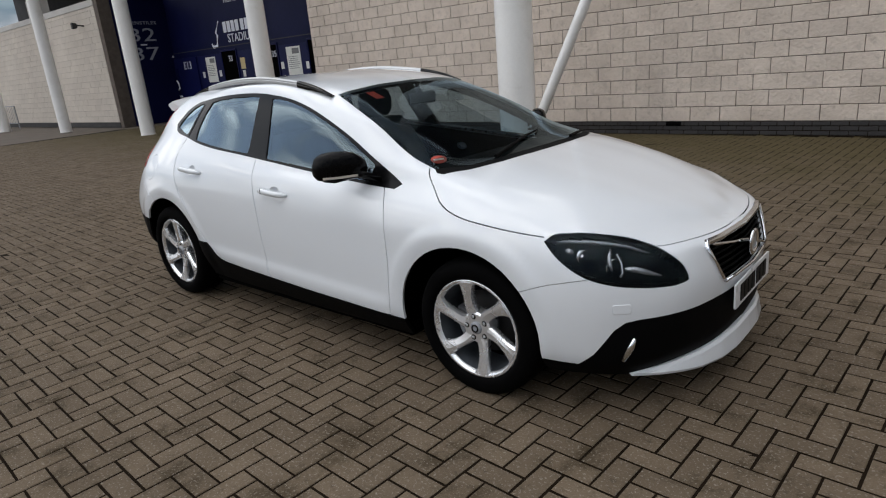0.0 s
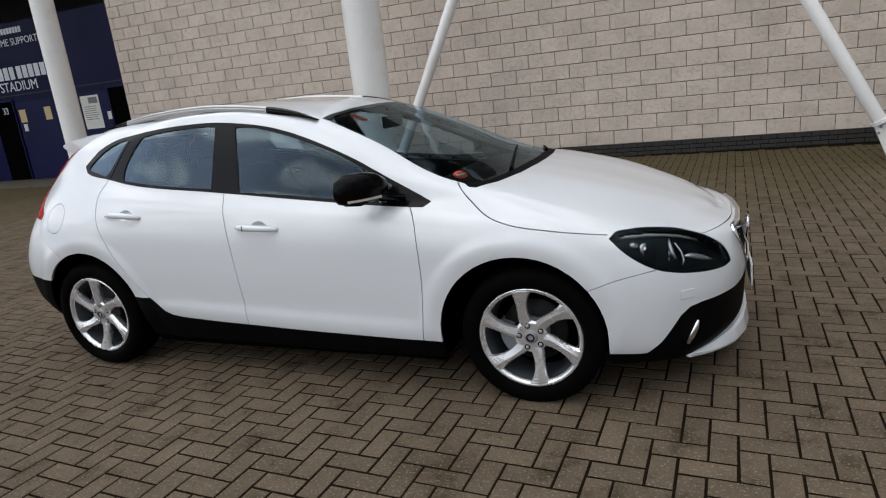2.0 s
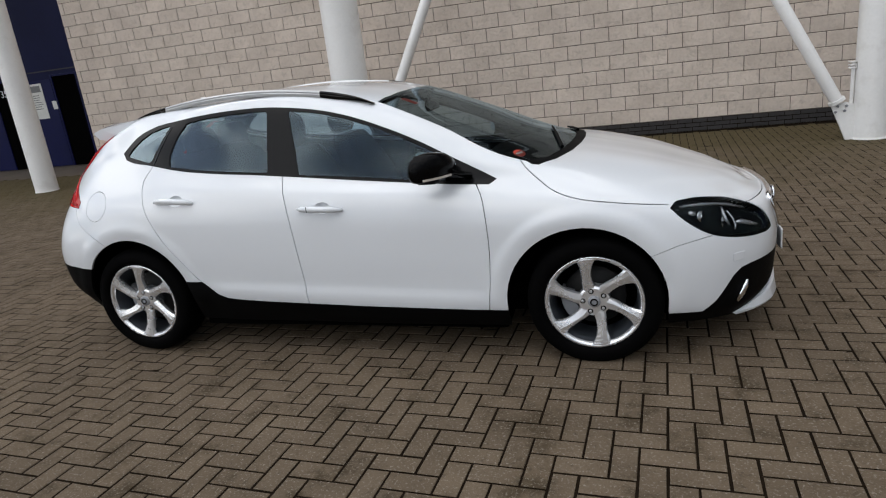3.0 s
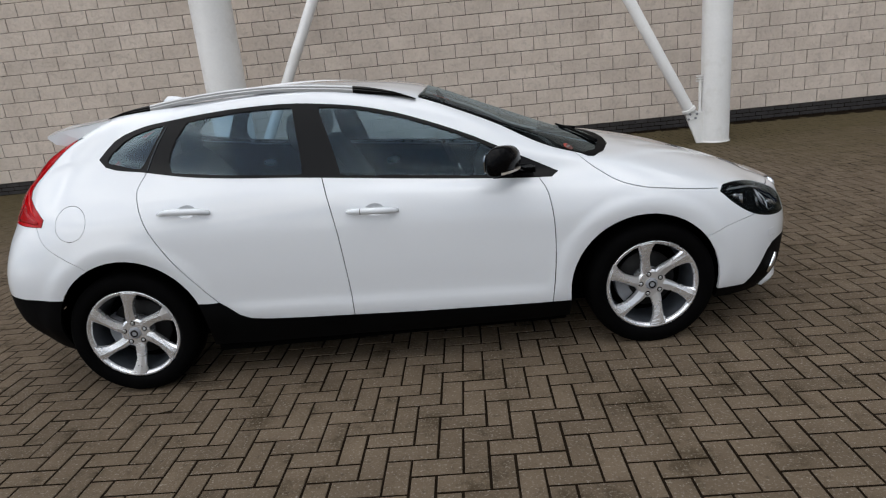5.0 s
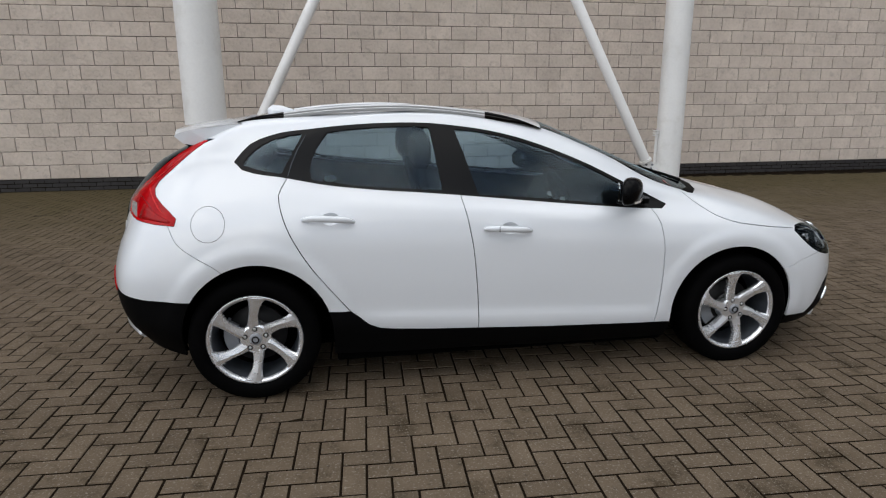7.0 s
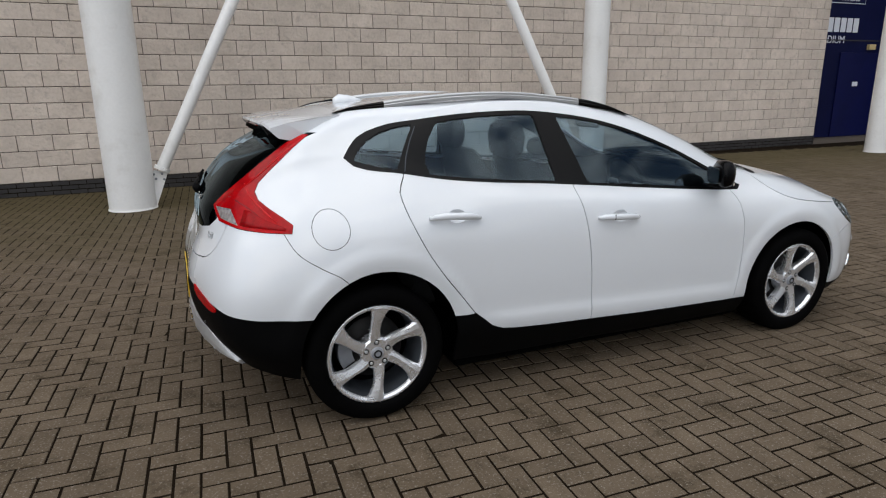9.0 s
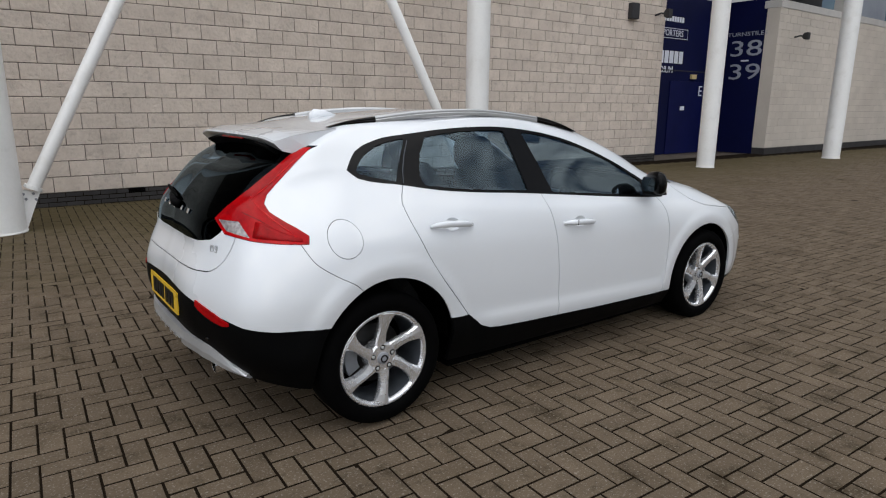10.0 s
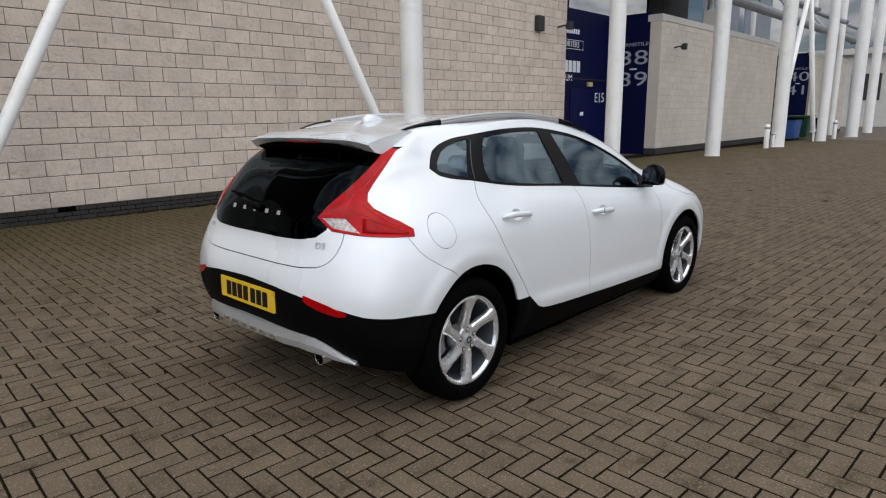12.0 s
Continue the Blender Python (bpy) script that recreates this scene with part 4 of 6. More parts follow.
for S in "RL":
    for n in ("front_door", "rear_door"):
        doors[n + S] = panel(n, R(n), paint, car, S)
        panel("window_pane", R(n + "_pane"), glass_side, doors[n + S], S, "tinted side window", 0, 0.004)
    panel("window_pane", R("quarter_pane"), glass_side, car, S, "tinted quarter window", 0, 0.004)
    panel("window_trim", R("window_trim"), trim_black, car, S, "black window surround", 0.02, -0.001)
    panel("sill_cladding", R("sill_cladding"), black_plastic, car, S, "black plastic sill cladding", 0.02, -0.004)
    panel("fuel_flap" if S == "R" else "side_flap", R("fuel_flap"), paint, car, S)
    lamp = panel("tail_lamp", R("tail_lamp"), red_lens, car, S, "tall red tail lamp", 0.02, -0.003)
    panel("reversing_lens", R("tail_clear"), lens_white, lamp, S, "clear reversing lens", 0.02, -0.002)

# ---- the car: fittings ----
from mathutils.bvhtree import BVHTree
skin_tree = BVHTree.FromBMesh(skin)


def on_skin(view, u, w, side="R", out=0.0, end=0):
    """Where a spot of a view lies on the skin, with the normal there."""
    U, W = view
    D = U.cross(W).normalized()
    o = U / U.length_squared * u + W / W.length_squared * w
    best = None
    for sgn in (1, -1):
        hit = skin_tree.ray_cast(o - D * sgn * 6, D * sgn)
        if hit[0] is not None:
            p, n = hit[0], hit[1]
            if n.dot(p - Vector((p.x * 0.8, 0, 0.7))) < 0:
                n = -n
            if end:
                better = best is None or p.x * end > best[0].x * end
            else:
                better = best is None or p.y > best[0].y
            if better:
                best = (p.copy(), n.copy())
    p, n = best
    p = p + n * out
    sg = -1 if side == "R" else 1
    return Vector((p.x, sg * p.y, p.z)), Vector((n.x, sg * n.y, n.z))


def facing(p, n, up=(0, 0, 1)):
    """A pose at p whose z axis looks along n and whose y axis points up."""
    z = Vector(n).normalized()
    x = Vector(up).cross(z).normalized()
    y = z.cross(x)
    return Matrix(((x.x, y.x, z.x, p[0]), (x.y, y.y, z.y, p[1]), (x.z, y.z, z.z, p[2]), (0, 0, 0, 1)))


# wheels
def wheel(X, side, name_label):
    sg = -1 if side == "R" else 1
    w = part("wheel", lathe_bm([(.020, -.042), (.066, -.042), (.076, -.036), (.076, .03)], 36, "y"), alloy, car, name_label)
    w.matrix_basis = pose(X, sg * .80, .325, 0, 0 if X < 0 else -13, 0 if side == "R" else 180)
    tyre = [(.236, -.052), (.240, -.066), (.262, -.076), (.292, -.074), (.312, -.062), (.322, -.045), (.3255, -.02), (.3265, .04), (.3255, .10), (.318, .125), (.295, .14), (.262, .142), (.236, .125)]
    part("tyre", lathe_bm(tyre, 72, "y"), rubber, w, "black tyre", True)
    bm = lathe_bm([(.2365, -.052), (.2365, -.060), (.231, -.063), (.222, -.060), (.216, -.052), (.213, -.044)], 72, "y")
    part("rim", bm, alloy, w, "silver alloy rim", True)
    # barrel coloured dark, with a black sheet behind, for the shade between the spokes
    part("rim_barrel", lathe_bm([(.213, -.044), (.206, -.02), (.202, .03), (.202, .12)], 72, "y"), barrel_mat, w, "inner barrel of the rim, coloured dark for the shade inside", True)
    part("barrel_shade", lathe_bm([(.205, .119), (.02, .12)], 48, "y"), shadow_black, w)
    part("brake_disc", lathe_bm([(.05, .05), (.148, .05), (.150, .055), (.150, .07), (.05, .07)], 48, "y"), disc_mat, w, "grey brake disc", True)
    cal = bmesh.new()
    loft_bm([[(r * math.cos(a), y, r * math.sin(a)) for r, y in ((.10, .03), (.165, .03), (.165, .085), (.10, .085))] for a in (radians(150 + 10 * k) for k in range(7))], bm=cal)
    part("brake_caliper", cal, grey_steel_mat, w, "grey brake caliper")
    for k in range(6):
        bm = bmesh.new()
        base = radians(60 * k + 91)
        secs = []
        for r, a_l, a_r, y in ((.060, 33, -24, -.036), (.080, 26, -16, -.039), (.100, 19, -12, -.042), (.120, 13.5, -10.5, -.045), (.145, 9, -10.5, -.049), (.170, 6.5, -12, -.053), (.195, 5.5, -14.5, -.056), (.212, 5.5, -17, -.058), (.224, 6, -20, -.059)):
            ring = []
            for f_, dy, dr in ((0, .016, 0), (0, .006, 0), (.12, -.004, 0), (.40, -.008, 0), (.94, -.001, 0), (1, .014, 0), (.85, .038, 0), (.15, .038, 0)):
                a = base + radians(a_l + (a_r - a_l) * f_)
                ring.append((r * math.cos(a), y + dy, r * math.sin(a)))
            secs.append(ring)
        loft_bm(secs, bm=bm)
        part("spoke", bm, alloy, w)
    for k in range(5):
        a = radians(72 * k + 20)
        # black disc proud of the hub, painted for the shade in a bolt pocket
        bolt = part("wheel_bolt", lathe_bm([(0, -.0435), (.0125, -.0435), (.0135, -.042), (.0135, -.030)], 14, "y", centre=(.054 * math.cos(a), 0, .054 * math.sin(a))), shadow_black, w, "black disc painted for the shade of a bolt pocket")
        part("bolt_head", lathe_bm([(0, -.047), (.006, -.047), (.0085, -.045), (.0085, -.036)], 6, "y", centre=(.054 * math.cos(a), 0, .054 * math.sin(a))), satin_silver, bolt, "bolt head")
    part("centre_cap", lathe_bm([(0, -.052), (.020, -.053), (.026, -.051), (.030, -.046), (.031, -.03)], 24, "y"), grey_steel_mat, w, "round centre cap", True)
    part("cap_ring", lathe_bm([(.013, -.0555), (.019, -.0555), (.019, -.050), (.013, -.050), (.013, -.0555)], 24, "y"), gloss_black, w)
    return w


for X in (1.3235, -1.3235):
    for S in "RL":
        wheel(X, S, "road wheel with a six-spoke silver alloy rim")
# dark liners inside the wheel openings, and the floor pan
for X, cx in ((1.3235, 1.285), (-1.3235, -1.305)):
    for S in "RL":
        sg = -1 if S == "R" else 1
        bm = bmesh.new()
        prof = [(cx + .385 * math.cos(a), .34 + .392 * math.sin(a)) for a in (math.pi * k / 20 for k in range(21))]
        loft_bm([[(x, sg * h, z) for x, z in prof] for h in (.815, .55)], closed=False, bm=bm)
        bm.faces.new([bm.verts.new((x, sg * .55, z)) for x, z in prof])
        part("wheel_arch_liner", bm, shadow_black, car, "black wheel arch liner")
part("floor_pan", box_bm(-1.62, 1.75, -.66, .66, .20, .27, .02), shadow_black, car, "black underbody")
# unseen trays added under nose and tail to keep light off the paving
part("undertray", loft_bm([[(x, -w, z), (x, w, z), (x, w, z + .03), (x, -w, z + .03)] for x, w, z in ((1.60, .62, .175), (1.85, .62, .165), (2.02, .50, .165), (2.12, .30, .170))]), shadow_black, car, "unseen black tray added to shade the paving under the nose")
part("undertray", loft_bm([[(x, -w, z), (x, w, z), (x, w, z + .03), (x, -w, z + .03)] for x, w, z in ((-1.58, .66, .225), (-1.80, .64, .270), (-1.94, .48, .315))]), shadow_black, car, "unseen black tray added to shade the paving under the tail")
for sg in (-1, 1):
    # unseen tray added along each sill to deepen the shadow below the car
    part("sill_tray", box_bm(-.92, .90, sg * .60, sg * .815, .165, .21, .01), shadow_black, car, "unseen black tray added to shade the paving under the sill")
for X in (1.3235, -1.3235):
    part("axle", tube_bm([(X, -.66, .30), (X, .66, .30)], .04, 12), shadow_black, car)

# handles
for S in "RL":
    sg = -1 if S == "R" else 1
    for n, x0, x1, z0, z1, cup in (("front_door", -.158, .096, .858, .844, (-.020, .858)), ("rear_door", -1.066, -.812, .930, .917, (-.928, .932))):
        pts = []
        for k in range(9):
            f_ = k / 8
            p, nn = on_skin(SIDE, x0 + (x1 - x0) * f_, z0 + (z1 - z0) * f_, S)
            lift = .036 * (1 - (2 * f_ - 1) ** 4) * 0.9 + .006
            pts.append(p + nn * lift)
        secs = []
        for k, p in enumerate(pts):
            hh = .0165 * (1 - abs(2 * k / 8 - 1) ** 6 * .55)
            secs.append([(p.x, p.y + sg * dy, p.z + dz) for dy, dz in ((-.012, -hh), (.004, -hh * .85), (.010, -hh * .3), (.010, hh * .4), (.004, hh * .9), (-.012, hh))])
        hd = part("door_handle", loft_bm(secs), paint, doors[n + S], "white pull handle", True)
        f0 = .28
        kx = x0 + (x1 - x0) * f0
        p, nn = on_skin(SIDE, kx, z0 + (z1 - z0) * f0, S, .047)
        if n == "front_door":
            part("lock_seam", box_bm(p.x - .0015, p.x + .0015, p.y - .0015, p.y + .0015, p.z - .014, p.z + .014), shadow_black, hd)
        p, nn = on_skin(SIDE, cup[0] + .0, cup[1] + .055, S)
        bm = bmesh.new()
        rings = []
        for t_ in (1.0, .85, .6, .3):
            d = .022 * (1 - t_ * t_)
            ring = []
            for k in range(20):
                a = 2 * math.pi * k / 20
                q, qn = on_skin(SIDE, cup[0] + .048 * t_ * math.cos(a), cup[1] + .031 * t_ * math.sin(a), S)
                ring.append(bm.verts.new((q.x, q.y - sg * d, q.z)))
            rings.append(ring)
        for a_, b_ in zip(rings, rings[1:]):
            for k in range(20):
                bm.faces.new((a_[k], a_[(k + 1) % 20], b_[(k + 1) % 20], b_[k]))
        bm.faces.new(rings[-1])
        part("handle_cup", bm, paint, doors[n + S], "hollow behind the handle", True)

# slim bright edge where the rear door frame meets the quarter window
for S in "RL":
    part("frame_strip", tube_bm([on_skin(SIDE, x, z, S, .003)[0] for x, z in ((-1.128, 1.13), (-1.108, 1.19), (-1.075, 1.26), (-1.035, 1.325))], [.002, .003, .003, .002], 6), barrel_mat, car, "slim grey frame strip")

# mirrors
for S in "RL":
    sg = -1 if S == "R" else 1
    secs = []
    for f_, cx, cz, rx, rz in ((.800, .668, 1.020, .022, .020), (.818, .656, 1.026, .042, .044), (.86, .632, 1.034, .056, .060), (.92, .600, 1.038, .060, .063), (.965, .574, 1.037, .056, .060), (.995, .556, 1.032, .042, .048), (1.010, .548, 1.026, .022, .026)):
        ring = []
        for k in range(24):
            a = 2 * math.pi * k / 24
            c, s_ = math.cos(a), math.sin(a)
            x = cx + 1.08 * rx * math.copysign(abs(c) ** .8, c) * (1.15 if c > 0 else .75)
            ring.append((x, sg * f_, cz + .004 + 1.14 * rz * math.copysign(abs(s_) ** .75, s_)))
        secs.append(ring)
    m_ = part("door_mirror", loft_bm(secs), mirror_black, car, "gloss black door mirror", True)
    part("mirror_glass", loft_bm([[(x_ - (py + .06) * .42, sg * (.905 + py), 1.037 + pz) for py, pz in rounded(0, 0, .066, .042, .025)] for x_ in (.568, .574)]), mirror_mat, m_, "mirror glass")
    part("mirror_foot", loft_bm([[(x, sg * .795, z) for x, z in ((.66, .955), (.78, .950), (.78, .985), (.66, 1.0))], [(x, sg * .86, z) for x, z in ((.62, .985), (.68, .985), (.68, 1.02), (.62, 1.02))], [(x, sg * .90, z) for x, z in ((.60, .992), (.67, .992), (.67, 1.02), (.60, 1.02))]]), gloss_black, m_, "black mirror arm", True)
    part("mirror_base", box_bm(.555, .645, sg * .86, sg * .975, .970, .984, .005), black_plastic, m_, "matt black lower housing")
    part("indicator_strip", loft_bm([[(x, sg * h, z) for x, z in ((xx, .988), (xx + .012, .989), (xx + .012, 1.000), (xx, .999))] for h, xx in ((.87, .685), (.92, .660), (.965, .630), (1.0, .592))]), orange_lens, m_, "clear indicator strip")

# roof rails
for S in "RL":
    sg = -1 if S == "R" else 1
    crest = curve2([(-1.385, 1.392), (-1.30, 1.415), (-1.164, 1.437), (-.956, 1.462), (-.718, 1.477), (-.478, 1.477), (-.235, 1.457), (.011, 1.421), (.14, 1.385), (.225, 1.350)], 41)
    widths = curve2([(-1.385, .455), (-.9, .508), (-.3, .525), (.225, .562)], 41)
    rail = None
    for n, i0, i1, mat_, lab in (("roof_rail", 6, 32, satin_silver, "satin silver roof rail"), ("rail_end", 0, 6, gloss_black, "black rail foot"), ("rail_end", 32, 40, gloss_black, "black rail foot")):
        secs = []
        for i in range(i0, i1 + 1):
            x, z = crest[i]
            h = np.interp(x, [q[0] for q in widths], [q[1] for q in widths])
            t_ = min(1, 6 * min(i, 40 - i) / 40 + .12)
            hw, ht = .016, .034 * t_
            secs.append([(x, sg * (h + dy), z + dz) for dy, dz in ((-hw, -ht), (hw, -ht), (hw * 1.1, -ht * .55), (hw * .95, -ht * .45), (hw * 1.0, -ht * .2), (hw * .5, 0), (-hw * .5, 0), (-hw, -ht * .3))])
        ob = part(n, loft_bm(secs), mat_, rail or car, lab, False)
        rail = rail or ob

# tailgate spoiler, fin, wiper
secs = []
for k in range(-12, 13):
    h = k / 12 * .535
    e = abs(k / 12)
    tip = -1.725 + .035 * e ** 2.5
    drop = .012 * e ** 2 + (.03 * max(0, e - .8) * 5) * .5
    low = 1.315 - .028 * e ** 2
    secs.append([(-1.36, h * .93, 1.413 - .03 * e * e), (-1.48, h * .97, 1.396 - .022 * e * e), (-1.62, h, 1.380 - drop), (tip, h, 1.360 - drop), (tip - .004, h, 1.350 - drop), (tip + .012, h, 1.337 - drop * 1.1),
                 (-1.655, h, low), (-1.60, h * .99, low - .012), (-1.50, h * .98, 1.30 - .02 * e * e), (-1.38, h * .93, 1.37 - .03 * e * e)])
spoiler = part("spoiler", loft_bm(secs), paint, car, "white tailgate spoiler")
part("spoiler_underside", loft_bm([[(-1.690, k * .09, 1.333 - .0015 * k * k), (-1.640, k * .09, 1.300 - .0015 * k * k), (-1.60, k * .09, 1.272), (-1.585, k * .09, 1.295), (-1.69, k * .09, 1.340 - .0015 * k * k)] for k in range(-5, 6)]), black_plastic, spoiler, "black underside")
part("brake_light", box_bm(-1.704, -1.690, -.15, .15, 1.325, 1.338, .003), red_lens, spoiler, "dark red high brake light")
part("roof_fin", loft_bm([[(-1.09 - x, w * f_, z + .006) for w, f_ in ((-1, wd), (1, wd))] + [(-1.09 - x, wd * .4, z2), (-1.09 - x, -wd * .4, z2)] for x, wd, z, z2 in ((0.0, .012, 1.425, 1.432), (.05, .026, 1.415, 1.450), (.10, .030, 1.405, 1.466), (.15, .028, 1.395, 1.470), (.18, .022, 1.39, 1.448))]), paint, car, "white roof aerial fin", True)
wiper = part("rear_wiper", tube_bm([(-2.000, -.03, 1.012), (-2.012, .0, 1.022), (-2.0, .09, 1.035), (-1.985, .16, 1.045)], [.022, .020, .012, .009], 10), black_plastic, car, "black rear wiper", True)
part("wiper_blade", tube_bm([on_skin(ENDS, h_, z_, "L", .014, -1)[0] for h_, z_ in ((.01, 1.035), (.12, 1.045), (.22, 1.053), (.32, 1.058))], [.006, .009, .009, .006], 8), rubber, wiper)
for a0, b0 in (((1.17, -.40), (1.06, .16)), ((1.20, .28), (1.11, .62))):
    bl = part("windscreen_wiper", tube_bm([on_skin(PLAN, a0[0] * (1 - k) + b0[0] * k, abs(a0[1] * (1 - k) + b0[1] * k), "R" if a0[1] * (1 - k) + b0[1] * k < 0 else "L", .010)[0] for k in (0, .25, .5, .75, 1)], [.010, .009, .008, .007, .005], 8), black_plastic, car, "black windscreen wiper")

# lamps
for S in "RL":
    sg = -1 if S == "R" else 1
    lens = panel("headlamp", R("headlamp"), lens_clear, car, S, "swept-back headlamp behind clear plastic", 0.0, 0.0)
    panel("lamp_housing", R("headlamp"), housing_mat, lens, S, "dark grey lamp housing", 0.03, 0.055)
    panel("lamp_bezel", [f for f in R("headlamp") if not inside((f.calc_center_median().x - f.calc_center_median().y, f.calc_center_median().z), [(1.22 + (a - 1.22) * .93, .69 + (b - .69) * .86) for a, b in head_lamp])], shadow_black, lens, S, "dark lamp edge", 0.03, 0.003)
    for u, w_, r in ((1.235, .668, .040), (1.075, .715, .030)):
        p, nn = on_skin(NOSE, u, w_, S, -.035)
        nn = Vector((.92, sg * .38, .02)).normalized()
        pr = part("projector", lathe_bm([(0, .012), (r * .5, .010), (r * .8, .002), (r * .82, -.01), (r, -.004), (r * 1.12, .006), (r * 1.15, -.02)], 28, "z"), chrome, lens, "round projector lamp", True)
        pr.matrix_basis = facing(p, nn)
    def blade(name, spots, wide, label, depth=-.012):
        """A thin reflector that follows the lens a little below it; spots run along its middle."""
        up, dn, ub, db = [], [], [], []
        for (u, w_), k in zip(spots, wide):
            for lst, dz, dd in ((up, k, 0), (dn, -k, 0), (db, -k, -.012), (ub, k, -.012)):
                lst.append(on_skin(NOSE, u, w_ + dz, S, depth + dd)[0])
        part(name, loft_bm([[p1, p2, p3, p4] for p1, p2, p3, p4 in zip(up, dn, db, ub)]), reflector_mat, lens, label, True)

    blade("upper_reflector", ((.90, .772), (.96, .779), (1.06, .777), (1.18, .765), (1.30, .744), (1.40, .716)), (.002, .005, .006, .005, .004, .002), "silver upper strip")
    blade("bright_reflector", ((1.24, .672), (1.29, .668), (1.34, .656), (1.40, .640), (1.44, .630)), (.003, .010, .011, .007, .003), "bright reflector")
    blade("side_reflector", ((.945, .741), (.965, .741), (.985, .739)), (.006, .011, .006), "small bright reflector")
    for u0, du in ((1.165, .016),):
        pts_ = [on_skin(NOSE, u, w_, S, -.008)[0] for u, w_ in ((1.185, .742), (1.165, .715), (1.160, .69), (1.168, .668))]
        part("lamp_divider", tube_bm(pts_, [.004, .008, .008, .004], 8), reflector_mat, lens, "bright divider", True)
        pts_ = [on_skin(NOSE, u, w_, S, -.012)[0] for u, w_ in ((1.215, .725), (1.226, .69), (1.222, .655), (1.205, .640))]
        part("lamp_divider", tube_bm(pts_, .004, 8), reflector_mat, lens, "slim bright ring edge", True)
    # lower daytime strip
    pts = [on_skin(NOSE, u, w_, S, .006)[0] for u, w_ in ((1.215, .290), (1.235, .325), (1.255, .36), (1.268, .392))]
    part("daytime_lamp", tube_bm(pts, [.009, .014, .014, .007], 8), chrome, car, "slim bright daytime lamp", True)
    # rear reflector
    rows_ = []
    for u, za, zb in ((-1.305, .578, .590), (-1.35, .572, .601), (-1.42, .578, .618), (-1.50, .592, .633), (-1.57, .610, .645), (-1.60, .625, .650)):
        rows_.append([on_skin(TAIL, u, za + (zb - za) * k, S, .006)[0] for k in (0, .33, .67, 1)] + [on_skin(TAIL, u, za + (zb - za) * k, S, -.008)[0] for k in (1, 0)])
    part("rear_reflector", loft_bm(rows_), red_lens, car, "red rear reflector")
    # inner shapes of the tail lamp
    tl = [o for o in car.children if o.name.startswith("tail_lamp")][-1]
    for spots, wide, m_, lab in ((((-1.36, 1.045), (-1.27, 1.03), (-1.16, 1.004), (-1.06, .972)), (.001, .002, .002, .001), red_shade, "dark red rib"),
                                 (((-1.27, 1.10), (-1.21, 1.065), (-1.12, 1.022), (-1.03, .985), (-.96, .958)), (.002, .003, .004, .004, .002), red_dark, "bright red rib"),
                                 (((-1.05, 1.245), (-1.12, 1.185), (-1.19, 1.13), (-1.26, 1.085)), (.002, .003, .003, .002), red_dark, "bright red rib")):
        part("lamp_rib", tube_bm([on_skin(TAIL, u, w_, S, .003)[0] for u, w_ in spots], wide, 8), m_, tl, lab, True)
    rows_ = []
    for u, za, zb in ((-1.195, .938, 1.000), (-1.15, .936, .996), (-1.10, .934, .984), (-1.04, .932, .968), (-.98, .929, .954), (-.93, .926, .943), (-.895, .924, .933)):
        rows_.append([on_skin(TAIL, u, za + (zb - za) * k, S, .0045)[0] for k in (0, .33, .67, 1)] + [on_skin(TAIL, u, za + (zb - za) * k, S, -.004)[0] for k in (1, 0)])
    part("lamp_panel", loft_bm(rows_), red_deep, tl, "deep red lower lens panel", True)
    ring_ = []
    for (u0, w0), (u1, w1) in zip(tail_lamp[3:13], tail_lamp[4:14]):
        ring_ += [on_skin(TAIL, u0 + (u1 - u0) * k / 5, w0 + (w1 - w0) * k / 5, S, .001)[0] for k in range(5)]
    part("lamp_edge", tube_bm(ring_, .0022, 6), red_shade, tl, "dark red lamp edge", True)
    # exhaust
    part("exhaust_tip", lathe_bm([(.030, .0), (.034, -.004), (.034, .12), (.028, .12), (.028, .004)], 20, "x", centre=(-2.02, sg * .50, .335)), chrome, car, "chrome exhaust tip", True)

# grille
g_bg = panel("grille", R("grille"), shadow_black, car, "RL", "black honeycomb grille with a chrome surround", 0.0, 0.03)
outline = [on_skin(ENDS, h, z, "R", .004, 1)[0] for h, z in ((.302, .531), (.318, .548), (.350, .62), (.379, .688))] + [on_skin(ENDS, h, .700, "R", .004, 1)[0] for h in (.36, .25, .13, .02)]
outline += [Vector((p.x, -p.y, p.z)) for p in reversed(outline)]
low_edge = [on_skin(ENDS, h, .527, "R", .004, 1)[0] for h in (.30, .2, .1, .01)]
low_edge += [Vector((p.x, -p.y, p.z)) for p in reversed(low_edge)]
part("grille_surround", tube_bm(outline, [.008] * 3 + [.012] + [.014] * 8 + [.012] + [.008] * 3, 8), chrome, g_bg, "chrome surround", True)
part("grille_lower_trim", tube_bm(low_edge, .007, 8), chrome, g_bg, "chrome lower trim", True)
for k in range(7):
    z = .545 + k * .024
    half = np.interp(z, [.53, .70], [.29, .365])
    pts = [on_skin(ENDS, h, z, "R", -.010, 1)[0] for h in (half, half * .66, half * .33, .01)]
    pts += [Vector((p.x, -p.y, p.z)) for p in reversed(pts)]
    part("grille_slat", tube_bm(pts, .004, 6), black_plastic, g_bg)
em = part("emblem_ring", lathe_bm([(.040, .0), (.046, .006), (.056, .006), (.060, 0), (.058, -.006), (.040, -.006)], 32, "x", centre=(2.212, 0, .618)), chrome, g_bg, "round chrome emblem", True)
part("emblem_disc", lathe_bm([(.0, .004), (.042, .003), (.042, -.004)], 32, "x", centre=(2.208, 0, .618)), satin_silver, em, "plain disc")
